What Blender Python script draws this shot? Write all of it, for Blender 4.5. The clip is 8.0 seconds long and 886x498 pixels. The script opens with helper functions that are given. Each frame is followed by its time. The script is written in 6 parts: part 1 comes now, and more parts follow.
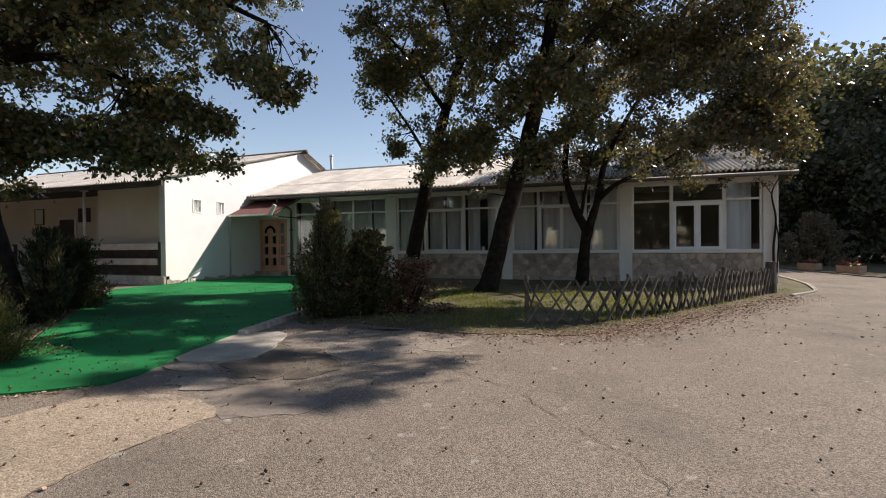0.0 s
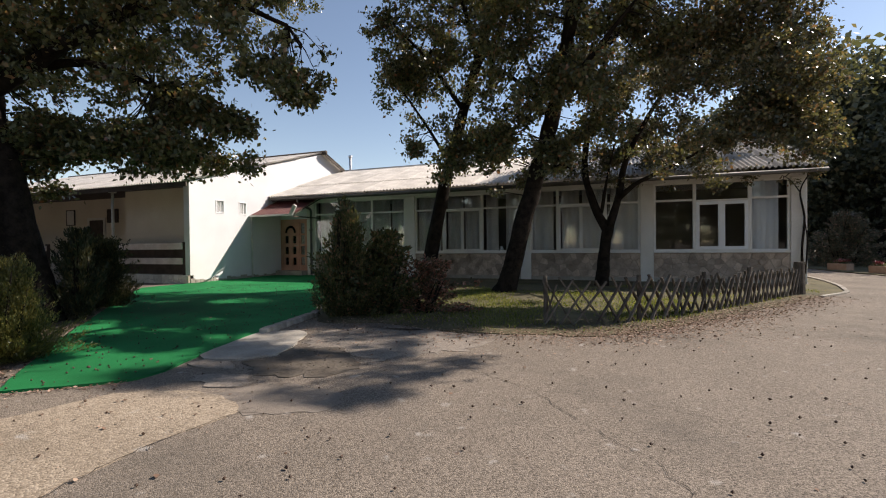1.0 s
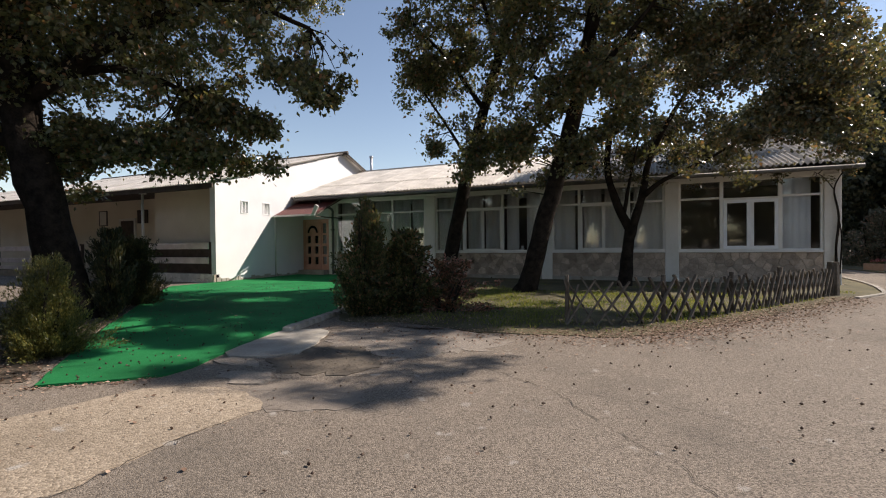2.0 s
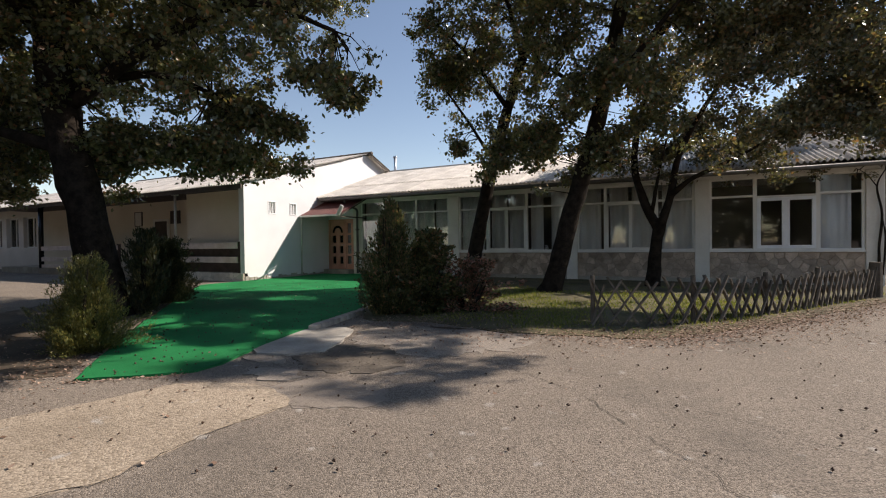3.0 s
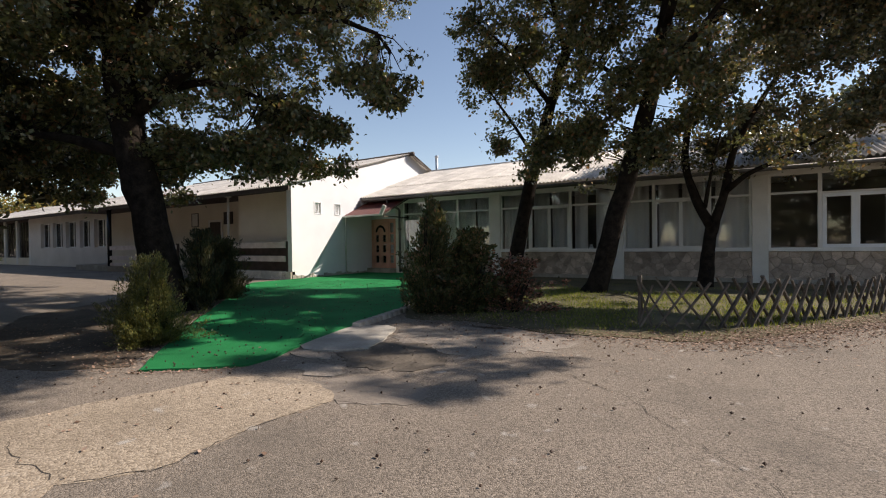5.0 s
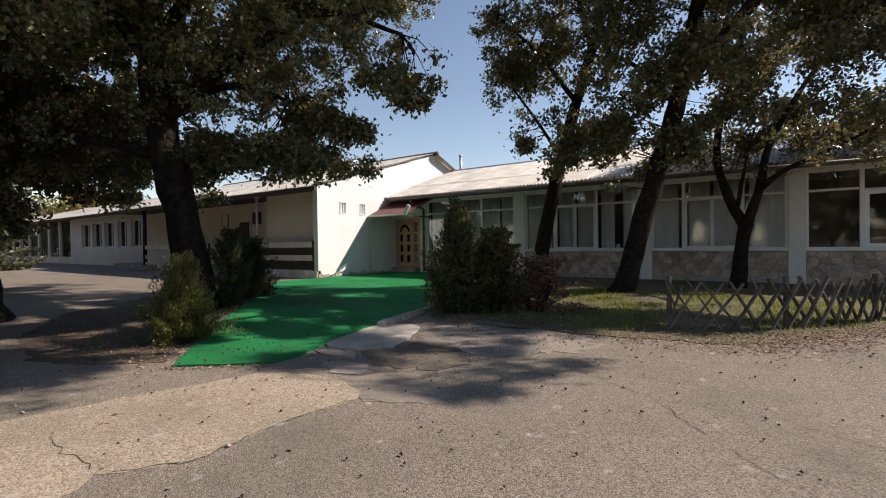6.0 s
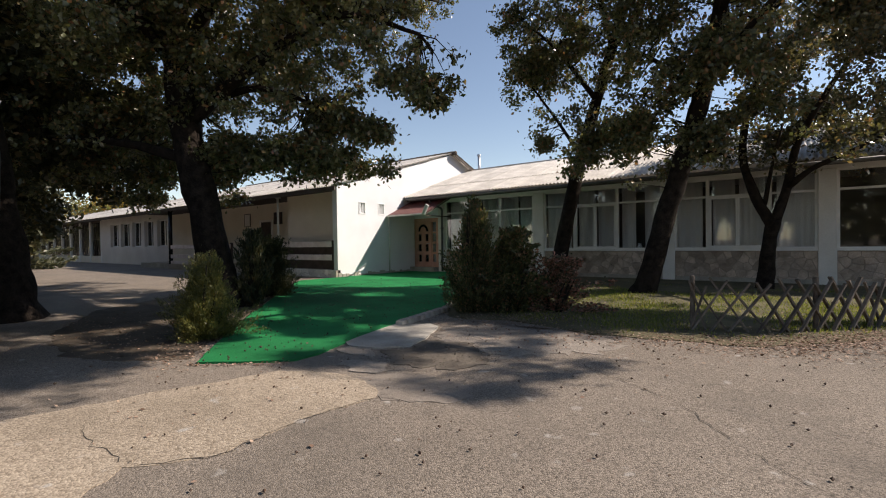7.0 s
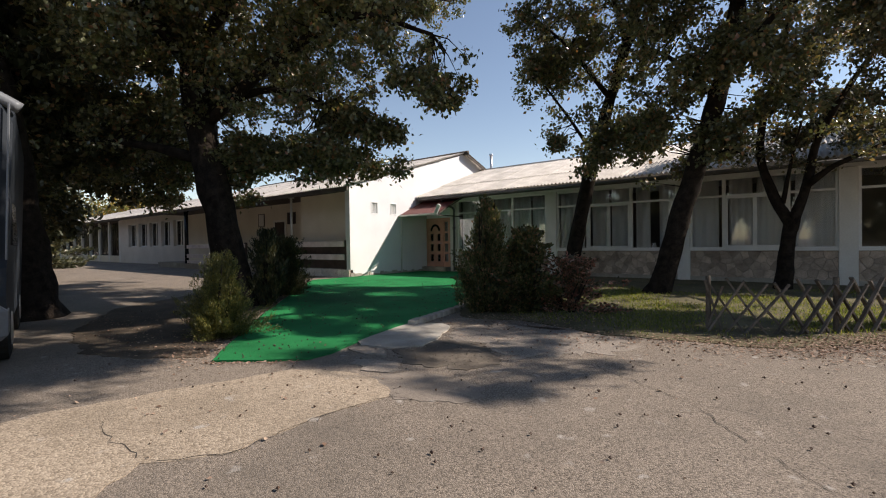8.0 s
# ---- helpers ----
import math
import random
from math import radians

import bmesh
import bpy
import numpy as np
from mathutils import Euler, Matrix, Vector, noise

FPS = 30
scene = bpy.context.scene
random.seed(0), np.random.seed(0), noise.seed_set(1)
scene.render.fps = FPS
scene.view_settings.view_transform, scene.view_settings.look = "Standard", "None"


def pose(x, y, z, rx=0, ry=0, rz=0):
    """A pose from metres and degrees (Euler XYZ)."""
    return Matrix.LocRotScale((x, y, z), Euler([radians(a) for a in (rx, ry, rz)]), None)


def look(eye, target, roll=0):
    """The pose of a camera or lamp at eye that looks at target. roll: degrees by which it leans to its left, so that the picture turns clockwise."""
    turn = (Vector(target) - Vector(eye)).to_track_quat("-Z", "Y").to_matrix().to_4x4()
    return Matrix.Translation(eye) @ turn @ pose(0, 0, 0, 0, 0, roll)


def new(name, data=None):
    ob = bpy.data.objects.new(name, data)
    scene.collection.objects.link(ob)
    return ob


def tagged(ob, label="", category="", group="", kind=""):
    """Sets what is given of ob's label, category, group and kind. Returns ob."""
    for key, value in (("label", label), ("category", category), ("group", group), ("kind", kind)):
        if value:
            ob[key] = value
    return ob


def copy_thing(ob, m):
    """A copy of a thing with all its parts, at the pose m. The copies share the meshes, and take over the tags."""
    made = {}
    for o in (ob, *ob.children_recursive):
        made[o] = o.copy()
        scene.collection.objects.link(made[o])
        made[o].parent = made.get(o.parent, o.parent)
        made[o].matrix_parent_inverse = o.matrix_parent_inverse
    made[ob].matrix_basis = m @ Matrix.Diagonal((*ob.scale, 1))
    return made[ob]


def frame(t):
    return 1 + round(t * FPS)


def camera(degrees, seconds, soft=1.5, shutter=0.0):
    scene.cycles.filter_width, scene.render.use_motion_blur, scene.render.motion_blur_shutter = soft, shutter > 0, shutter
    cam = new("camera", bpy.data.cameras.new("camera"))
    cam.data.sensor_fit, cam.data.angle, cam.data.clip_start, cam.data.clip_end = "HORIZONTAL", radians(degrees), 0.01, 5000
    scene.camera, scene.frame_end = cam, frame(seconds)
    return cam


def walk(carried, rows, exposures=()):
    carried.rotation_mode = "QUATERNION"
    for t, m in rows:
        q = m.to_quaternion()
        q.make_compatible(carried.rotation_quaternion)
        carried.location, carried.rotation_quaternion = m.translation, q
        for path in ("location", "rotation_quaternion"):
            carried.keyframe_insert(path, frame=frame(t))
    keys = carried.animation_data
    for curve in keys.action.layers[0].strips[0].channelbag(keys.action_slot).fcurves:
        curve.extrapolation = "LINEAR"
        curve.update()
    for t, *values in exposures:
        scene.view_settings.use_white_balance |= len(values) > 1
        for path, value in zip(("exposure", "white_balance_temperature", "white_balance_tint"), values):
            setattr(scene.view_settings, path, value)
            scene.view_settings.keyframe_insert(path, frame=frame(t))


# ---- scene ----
cam = camera(88.5, 8.0, soft=1.1)
EYE = (0.0, 0.0, 1.2)
# seconds, yaw, pitch, roll: the camera turns on the spot
PATH = [
    (0.0, 18.90, -0.60, 0.60), (0.5, 19.47, -0.60, 0.60), (1.0, 21.18, -0.61, 0.62), (1.5, 22.43, -0.62, 0.64),
    (3.0, 26.69, -0.65, 0.69), (3.5, 28.07, -0.66, 0.71), (4.0, 29.38, -0.67, 0.73), (4.5, 30.51, -0.68, 0.76),
    (6.0, 34.91, -0.71, 0.80), (6.5, 36.10, -0.73, 0.81), (7.0, 37.23, -0.73, 0.82), (7.5, 38.05, -0.74, 0.83),
    (8.0, 38.74, -0.74, 0.83),
]
walk(cam, [(t, pose(*EYE, 90 + p, r, a)) for t, a, p, r in PATH], exposures=[(0.0, 0.43, 7150, 16)])

# ---- light ----
SUN_WAY = Vector((1.6, 1.35, 1.68)).normalized()
world = bpy.data.worlds.new("world")
scene.world = world
world.use_nodes = True
wn = world.node_tree
sky = wn.nodes.new("ShaderNodeTexSky")
sky.sky_type = "NISHITA"
sky.sun_disc = False
sky.sun_elevation = math.asin(SUN_WAY.z)
sky.sun_rotation = math.atan2(SUN_WAY.x, SUN_WAY.y)
sky.air_density, sky.dust_density, sky.ozone_density = 1.0, 0.1, 0.7
wn.nodes["Background"].inputs["Strength"].default_value = 0.115
wn.links.new(sky.outputs["Color"], wn.nodes["Background"].inputs["Color"])
sun = new("sun", bpy.data.lights.new("sun", "SUN"))
sun.data.energy, sun.data.angle, sun.data.color = 4.9, radians(0.53), (1.0, 0.965, 0.91)
sun.matrix_world = look(SUN_WAY * 60, (0, 0, 0))


# ---- materials ----
def mat(name, a, b, rough=0.8, scale=3.0, fine=40.0, bump=0.2, metal=0.0, spread=0.0, spec=0.3, third=None, third_at=0.62):
    """Two colours mixed by a coarse and a fine noise, with fine relief. spread: how far pieces differ in brightness."""
    m = bpy.data.materials.new(name)
    m.use_nodes = True
    nt = m.node_tree
    N, L = nt.nodes, nt.links
    bs = N["Principled BSDF"]
    tc = N.new("ShaderNodeTexCoord")
    n1, n2 = N.new("ShaderNodeTexNoise"), N.new("ShaderNodeTexNoise")
    n1.inputs["Scale"].default_value, n2.inputs["Scale"].default_value = scale, fine
    n1.inputs["Detail"].default_value, n2.inputs["Detail"].default_value = 5, 4
    for n in (n1, n2):
        L.new(tc.outputs["Object"], n.inputs["Vector"])
    add = N.new("ShaderNodeMath")
    add.operation = "MULTIPLY_ADD"
    L.new(n2.outputs["Fac"], add.inputs[0])
    add.inputs[1].default_value = 0.55
    L.new(n1.outputs["Fac"], add.inputs[2])
    ramp = N.new("ShaderNodeValToRGB")
    ramp.color_ramp.elements[0].position, ramp.color_ramp.elements[1].position = 0.55, 0.98
    ramp.color_ramp.elements[0].color, ramp.color_ramp.elements[1].color = (*a, 1), (*b, 1)
    L.new(add.outputs[0], ramp.inputs[0])
    col = ramp.outputs["Color"]
    if third:
        n3 = N.new("ShaderNodeTexNoise")
        n3.inputs["Scale"].default_value, n3.inputs["Detail"].default_value = scale * 0.23, 6
        L.new(tc.outputs["Object"], n3.inputs["Vector"])
        r3 = N.new("ShaderNodeValToRGB")
        r3.color_ramp.elements[0].position, r3.color_ramp.elements[1].position = third_at - 0.1, third_at + 0.06
        L.new(n3.outputs["Fac"], r3.inputs[0])
        mx = N.new("ShaderNodeMix")
        mx.data_type = "RGBA"
        L.new(r3.outputs["Color"], mx.inputs["Factor"])
        L.new(col, mx.inputs["A"])
        mx.inputs["B"].default_value = (*third, 1)
        col = mx.outputs["Result"]
    if spread:
        oi = N.new("ShaderNodeObjectInfo")
        mr = N.new("ShaderNodeMapRange")
        mr.inputs["To Min"].default_value, mr.inputs["To Max"].default_value = 1 - spread, 1 + spread
        L.new(oi.outputs["Random"], mr.inputs["Value"])
        hs = N.new("ShaderNodeHueSaturation")
        L.new(mr.outputs["Result"], hs.inputs["Value"])
        L.new(col, hs.inputs["Color"])
        col = hs.outputs["Color"]
    L.new(col, bs.inputs["Base Color"])
    bs.inputs["Roughness"].default_value, bs.inputs["Metallic"].default_value = rough, metal
    bs.inputs["Specular IOR Level"].default_value = spec
    if bump:
        bp = N.new("ShaderNodeBump")
        bp.inputs["Strength"].default_value, bp.inputs["Distance"].default_value = bump, 0.02
        L.new(add.outputs[0], bp.inputs["Height"])
        L.new(bp.outputs["Normal"], bs.inputs["Normal"])
    return m


def leaf_mat(name, colours, glow=0.45, rough=0.33, spec=0.65):
    """Leaves: each one takes a colour of its own; light shines through."""
    m = bpy.data.materials.new(name)
    m.use_nodes = True
    N, L = m.node_tree.nodes, m.node_tree.links
    bs = N["Principled BSDF"]
    geo = N.new("ShaderNodeNewGeometry")
    ramp = N.new("ShaderNodeValToRGB")
    el = ramp.color_ramp.elements
    for i, (at, c) in enumerate(colours):
        e = el[i] if i < 2 else el.new(at)
        e.position, e.color = at, (*c, 1)
    L.new(geo.outputs["Random Per Island"], ramp.inputs[0])
    L.new(ramp.outputs["Color"], bs.inputs["Base Color"])
    bs.inputs["Roughness"].default_value, bs.inputs["Specular IOR Level"].default_value = rough, spec
    tr = N.new("ShaderNodeBsdfTranslucent")
    mul = N.new("ShaderNodeMix")
    mul.data_type, mul.blend_type = "RGBA", "MULTIPLY"
    mul.inputs["Factor"].default_value = 1.0
    mul.inputs["B"].default_value = (1.3, 1.25, 0.7, 1)
    L.new(ramp.outputs["Color"], mul.inputs["A"])
    L.new(mul.outputs["Result"], tr.inputs["Color"])
    mix = N.new("ShaderNodeMixShader")
    mix.inputs[0].default_value = glow
    L.new(bs.outputs[0], mix.inputs[1])
    L.new(tr.outputs[0], mix.inputs[2])
    L.new(mix.outputs[0], N["Material Output"].inputs["Surface"])
    return m


def glass_mat(name, tint=(0.95, 0.96, 0.96), rough=0.02):
    m = bpy.data.materials.new(name)
    m.use_nodes = True
    N, L = m.node_tree.nodes, m.node_tree.links
    N.remove(N["Principled BSDF"])
    gl, tp, fr, mix = (N.new(k) for k in ("ShaderNodeBsdfGlossy", "ShaderNodeBsdfTransparent", "ShaderNodeFresnel", "ShaderNodeMixShader"))
    gl.inputs["Roughness"].default_value = rough
    tp.inputs["Color"].default_value = (*tint, 1)
    fr.inputs["IOR"].default_value = 1.6
    L.new(fr.outputs[0], mix.inputs[0])
    L.new(tp.outputs[0], mix.inputs[1])
    L.new(gl.outputs[0], mix.inputs[2])
    L.new(mix.outputs[0], N["Material Output"].inputs["Surface"])
    return m


def stony(name, dark, light, stone_a, stone_b, scale=125.0, amount=0.62, stain=(0.11, 0.095, 0.078)):
    """Asphalt: bitumen with small stones of differing shade, broad worn and stained areas, and grit."""
    m = mat(name, dark, light, 0.9, 0.7, 26, 0.3, spec=0.25)
    N, L = m.node_tree.nodes, m.node_tree.links
    bs = N["Principled BSDF"]
    base = bs.inputs["Base Color"].links[0].from_socket
    tc = next(n for n in N if n.bl_idname == "ShaderNodeTexCoord")
    vo = N.new("ShaderNodeTexVoronoi")
    vo.inputs["Scale"].default_value = scale
    L.new(tc.outputs["Object"], vo.inputs["Vector"])
    sep = N.new("ShaderNodeSeparateColor")
    L.new(vo.outputs["Color"], sep.inputs[0])
    ramp = N.new("ShaderNodeValToRGB")
    ramp.color_ramp.elements[0].color, ramp.color_ramp.elements[1].color = (*stone_a, 1), (*stone_b, 1)
    L.new(sep.outputs[0], ramp.inputs[0])
    mx = N.new("ShaderNodeMix")
    mx.data_type = "RGBA"
    mx.inputs["Factor"].default_value = amount
    L.new(base, mx.inputs["A"])
    L.new(ramp.outputs["Color"], mx.inputs["B"])
    # broad stains with ragged edges
    ns = N.new("ShaderNodeTexNoise")
    ns.inputs["Scale"].default_value, ns.inputs["Detail"].default_value, ns.inputs["Roughness"].default_value = 0.45, 9, 0.68
    L.new(tc.outputs["Object"], ns.inputs["Vector"])
    rs = N.new("ShaderNodeValToRGB")
    rs.color_ramp.elements[0].position, rs.color_ramp.elements[1].position = 0.5, 0.68
    rs.color_ramp.elements[1].color = (0.7, 0.7, 0.7, 1)
    L.new(ns.outputs["Fac"], rs.inputs[0])
    m2 = N.new("ShaderNodeMix")
    m2.data_type = "RGBA"
    L.new(rs.outputs["Color"], m2.inputs["Factor"])
    L.new(mx.outputs["Result"], m2.inputs["A"])
    m2.inputs["B"].default_value = (*stain, 1)
    # pale scuffs
    n4 = N.new("ShaderNodeTexNoise")
    n4.inputs["Scale"].default_value, n4.inputs["Detail"].default_value = 5.5, 8
    L.new(tc.outputs["Object"], n4.inputs["Vector"])
    r4 = N.new("ShaderNodeValToRGB")
    r4.color_ramp.elements[0].position, r4.color_ramp.elements[1].position = 0.65, 0.72
    r4.color_ramp.elements[1].color = (0.75, 0.75, 0.75, 1)
    L.new(n4.outputs["Fac"], r4.inputs[0])
    m3 = N.new("ShaderNodeMix")
    m3.data_type = "RGBA"
    L.new(r4.outputs["Color"], m3.inputs["Factor"])
    L.new(m2.outputs["Result"], m3.inputs["A"])
    m3.inputs["B"].default_value = (0.4, 0.37, 0.33, 1)
    L.new(m3.outputs["Result"], bs.inputs["Base Color"])
    bp = N.new("ShaderNodeBump")
    bp.inputs["Strength"].default_value, bp.inputs["Distance"].default_value = 0.65, 0.006
    L.new(vo.outputs["Distance"], bp.inputs["Height"])
    bp.invert = True
    old = bs.inputs["Normal"].links[0].from_socket
    L.new(old, bp.inputs["Normal"])
    L.new(bp.outputs["Normal"], bs.inputs["Normal"])
    return m


M_ASPHALT = stony("asphalt", (0.145, 0.118, 0.0935), (0.25, 0.205, 0.164), (0.04, 0.033, 0.026), (0.41, 0.342, 0.274), 135.0, 0.66)
M_PATCH = stony("tan_asphalt", (0.258, 0.207, 0.15), (0.4, 0.322, 0.238), (0.12, 0.092, 0.065), (0.54, 0.445, 0.34), 82.0, 0.6, (0.2, 0.16, 0.118))
M_CRACK = mat("crack_dirt", (0.035, 0.03, 0.026), (0.07, 0.06, 0.05), 0.95, 6, 60, 0.3)
M_CARPET = mat("green_carpet", (0.009, 0.14, 0.044), (0.017, 0.235, 0.076), 0.95, 1.2, 140, 0.5, spec=0.1, third=(0.01, 0.1, 0.035))
M_CONCRETE = mat("concrete", (0.25, 0.225, 0.19), (0.43, 0.395, 0.34), 0.9, 2.5, 45, 0.3, spread=0.12)
# dirt colour with tree shade mixed into it
M_SHADED_DIRT = mat("shaded_dirt", (0.085, 0.07, 0.055), (0.17, 0.142, 0.112), 0.95, 3.5, 40, 0.6)
M_DUST = stony("dusty_asphalt", (0.21, 0.178, 0.147), (0.31, 0.268, 0.226), (0.1, 0.084, 0.068), (0.44, 0.38, 0.32), 95.0, 0.5, (0.17, 0.145, 0.118))
M_SMOOTH = stony("smooth_asphalt", (0.2, 0.168, 0.136), (0.29, 0.246, 0.203), (0.12, 0.1, 0.082), (0.34, 0.29, 0.245), 160.0, 0.4, (0.14, 0.118, 0.096))
M_SOIL = mat("soil", (0.055, 0.042, 0.03), (0.13, 0.1, 0.07), 0.95, 2.2, 30, 0.8)
M_LAWN = mat("lawn_soil", (0.07, 0.062, 0.034), (0.145, 0.125, 0.066), 0.95, 1.6, 30, 0.7)
M_GRASS = leaf_mat("grass", [(0.0, (0.1, 0.14, 0.035)), (1.0, (0.34, 0.31, 0.11)), (0.6, (0.19, 0.225, 0.055))], 0.45, 0.7, 0.2)
M_WHITE = mat("white_plaster", (0.67, 0.665, 0.68), (0.78, 0.775, 0.79), 0.9, 0.8, 30, 0.12, third=(0.68, 0.68, 0.63), third_at=0.66)
M_TROUGH = mat("terracotta_concrete", (0.4, 0.25, 0.17), (0.52, 0.36, 0.26), 0.9, 5, 50, 0.2)
M_CREAM = mat("cream_plaster", (0.67, 0.585, 0.46), (0.77, 0.685, 0.56), 0.9, 0.8, 30, 0.15)
M_FARWALL = mat("offwhite_plaster", (0.6, 0.545, 0.485), (0.72, 0.665, 0.6), 0.9, 0.8, 25, 0.15)
M_PILLAR = mat("painted_pillar", (0.66, 0.63, 0.57), (0.78, 0.75, 0.69), 0.8, 1.5, 30, 0.15)
M_FRAME = mat("painted_frame", (0.7, 0.68, 0.64), (0.82, 0.8, 0.76), 0.55, 2, 60, 0.08)
M_PVC = mat("white_pvc", (0.78, 0.79, 0.8), (0.84, 0.84, 0.85), 0.35, 2, 40, 0.02)
M_STONE = mat("field_stone", (0.3, 0.235, 0.185), (0.56, 0.45, 0.365), 0.9, 4, 35, 0.7, spread=0.28)
M_MORTAR = mat("mortar", (0.27, 0.225, 0.18), (0.38, 0.325, 0.265), 0.95, 5, 50, 0.5)
M_ROOF = mat("corrugated_cement", (0.42, 0.388, 0.35), (0.64, 0.605, 0.555), 0.9, 2.2, 30, 0.25, spread=0.14, third=(0.3, 0.27, 0.225))
M_FASCIA = mat("brown_fascia", (0.05, 0.038, 0.03), (0.1, 0.08, 0.065), 0.7, 3, 50, 0.2)
M_GUTTER = mat("grey_gutter", (0.09, 0.085, 0.078), (0.16, 0.152, 0.14), 0.5, 3, 50, 0.1, metal=0.3)
M_AWNING = mat("maroon_awning", (0.09, 0.022, 0.019), (0.14, 0.036, 0.03), 0.5, 3, 50, 0.1)
M_DOOR = mat("honey_oak", (0.58, 0.28, 0.205), (0.72, 0.39, 0.3), 0.4, 3, 60, 0.08)
M_BOARD = mat("weathered_board", (0.58, 0.48, 0.43), (0.8, 0.7, 0.65), 0.85, 3, 60, 0.4)
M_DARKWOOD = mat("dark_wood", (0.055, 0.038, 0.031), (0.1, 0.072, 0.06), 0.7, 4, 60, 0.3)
M_SLAT = mat("fence_slat", (0.07, 0.057, 0.044), (0.18, 0.15, 0.12), 0.85, 5, 60, 0.4, spread=0.3)
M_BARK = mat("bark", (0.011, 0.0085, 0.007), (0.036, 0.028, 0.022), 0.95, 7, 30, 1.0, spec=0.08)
M_GLASS = glass_mat("window_glass")
M_CURTAIN = mat("curtain", (0.76, 0.73, 0.7), (0.86, 0.83, 0.8), 0.9, 2, 60, 0.1)
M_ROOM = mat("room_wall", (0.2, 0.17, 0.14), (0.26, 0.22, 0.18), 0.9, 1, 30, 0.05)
M_BLACK = mat("black_trim", (0.012, 0.012, 0.013), (0.022, 0.022, 0.024), 0.2, 4, 40, 0.05)
M_POST = mat("white_post", (0.55, 0.53, 0.5), (0.72, 0.7, 0.66), 0.6, 3, 40, 0.1)
M_STEEL = mat("steel_flue", (0.55, 0.55, 0.55), (0.66, 0.66, 0.66), 0.35, 4, 50, 0.03, metal=0.8)
M_OAK = leaf_mat("oak_leaves", [(0.0, (0.04, 0.049, 0.023)), (1.0, (0.33, 0.15, 0.08)), (0.5, (0.14, 0.153, 0.068)), (0.84, (0.2, 0.19, 0.09)), (0.93, (0.26, 0.18, 0.09))], 0.35, 0.32, 0.75)
M_OAK2 = leaf_mat("turning_leaves", [(0.0, (0.04, 0.044, 0.024)), (1.0, (0.28, 0.15, 0.085)), (0.45, (0.11, 0.112, 0.06)), (0.78, (0.2, 0.18, 0.09)), (0.92, (0.25, 0.165, 0.09))], 0.35, 0.32, 0.75)
M_THUJA = leaf_mat("thuja_sprays", [(0.0, (0.045, 0.055, 0.018)), (1.0, (0.28, 0.24, 0.07)), (0.5, (0.1, 0.11, 0.034)), (0.8, (0.19, 0.175, 0.05))], 0.3)
M_SHRUB = leaf_mat("shrub_leaves", [(0.0, (0.04, 0.05, 0.024)), (1.0, (0.42, 0.2, 0.14)), (0.5, (0.095, 0.11, 0.048)), (0.85, (0.18, 0.172, 0.08))], 0.4, 0.4, 0.4)
M_REDLEAF = leaf_mat("reddish_shrub_leaves", [(0.0, (0.05, 0.05, 0.03)), (1.0, (0.5, 0.3, 0.25)), (0.45, (0.13, 0.1, 0.06)), (0.75, (0.34, 0.13, 0.1))], 0.3, 0.45, 0.4)
M_PINK = leaf_mat("pinkish_shrub", [(0.0, (0.1, 0.105, 0.07)), (1.0, (0.5, 0.28, 0.23)), (0.78, (0.2, 0.185, 0.13))], 0.25)
M_WOODS = leaf_mat("wood_leaves", [(0.0, (0.03, 0.037, 0.021)), (1.0, (0.15, 0.12, 0.055)), (0.7, (0.055, 0.062, 0.033))], 0.3, 0.45, 0.3)
M_FARWOOD = leaf_mat("far_wood_leaves", [(0.0, (0.055, 0.062, 0.042)), (1.0, (0.24, 0.19, 0.11)), (0.6, (0.11, 0.118, 0.072)), (0.9, (0.18, 0.17, 0.1))], 0.35, 0.4, 0.5)
M_YELLOW = leaf_mat("yellow_leaves", [(0.0, (0.1, 0.11, 0.025)), (1.0, (0.32, 0.16, 0.03)), (0.6, (0.2, 0.17, 0.035))], 0.35)
M_LITTER = leaf_mat("dry_leaves", [(0.0, (0.1, 0.063, 0.043)), (1.0, (0.44, 0.32, 0.24)), (0.5, (0.25, 0.16, 0.117))], 0.05, 0.8, 0.15)
# grey-blue taken almost to black: the trees' shade is in the van's colour
M_VAN = mat("shaded_grey_blue_paint", (0.02, 0.025, 0.031), (0.028, 0.034, 0.042), 0.6, 1.5, 30, 0.02, spec=0.12)
M_VANWHITE = mat("grey_plastic", (0.13, 0.14, 0.15), (0.18, 0.19, 0.2), 0.45, 2, 30, 0.03)
M_RUBBER = mat("rubber", (0.014, 0.014, 0.014), (0.025, 0.025, 0.024), 0.85, 6, 60, 0.2)
M_RED = leaf_mat("petals", [(0.0, (0.35, 0.03, 0.04)), (1.0, (0.5, 0.25, 0.28)), (0.5, (0.45, 0.06, 0.08))], 0.2)
M_ACORN = mat("acorn_brown", (0.035, 0.02, 0.013), (0.09, 0.05, 0.03), 0.6, 30, 200, 0.1)
M_SHEER = mat("sheer_white", (0.84, 0.84, 0.87), (0.92, 0.92, 0.94), 0.85, 2, 60, 0.1)
M_PALESTONE = mat("pale_stone", (0.64, 0.58, 0.51), (0.8, 0.75, 0.68), 0.9, 4, 35, 0.5, spread=0.15)


# ---- building blocks ----
def part(name, bm, material, parent=None, label="", smooth=False):
    me = bpy.data.meshes.new(name)
    bm.to_mesh(me)
    bm.free()
    me.materials.append(material)
    if smooth:
        me.polygons.foreach_set("use_smooth", [True] * len(me.polygons))
    ob = new(name, me)
    ob.parent = parent
    if label:
        ob["label"] = label
    return ob


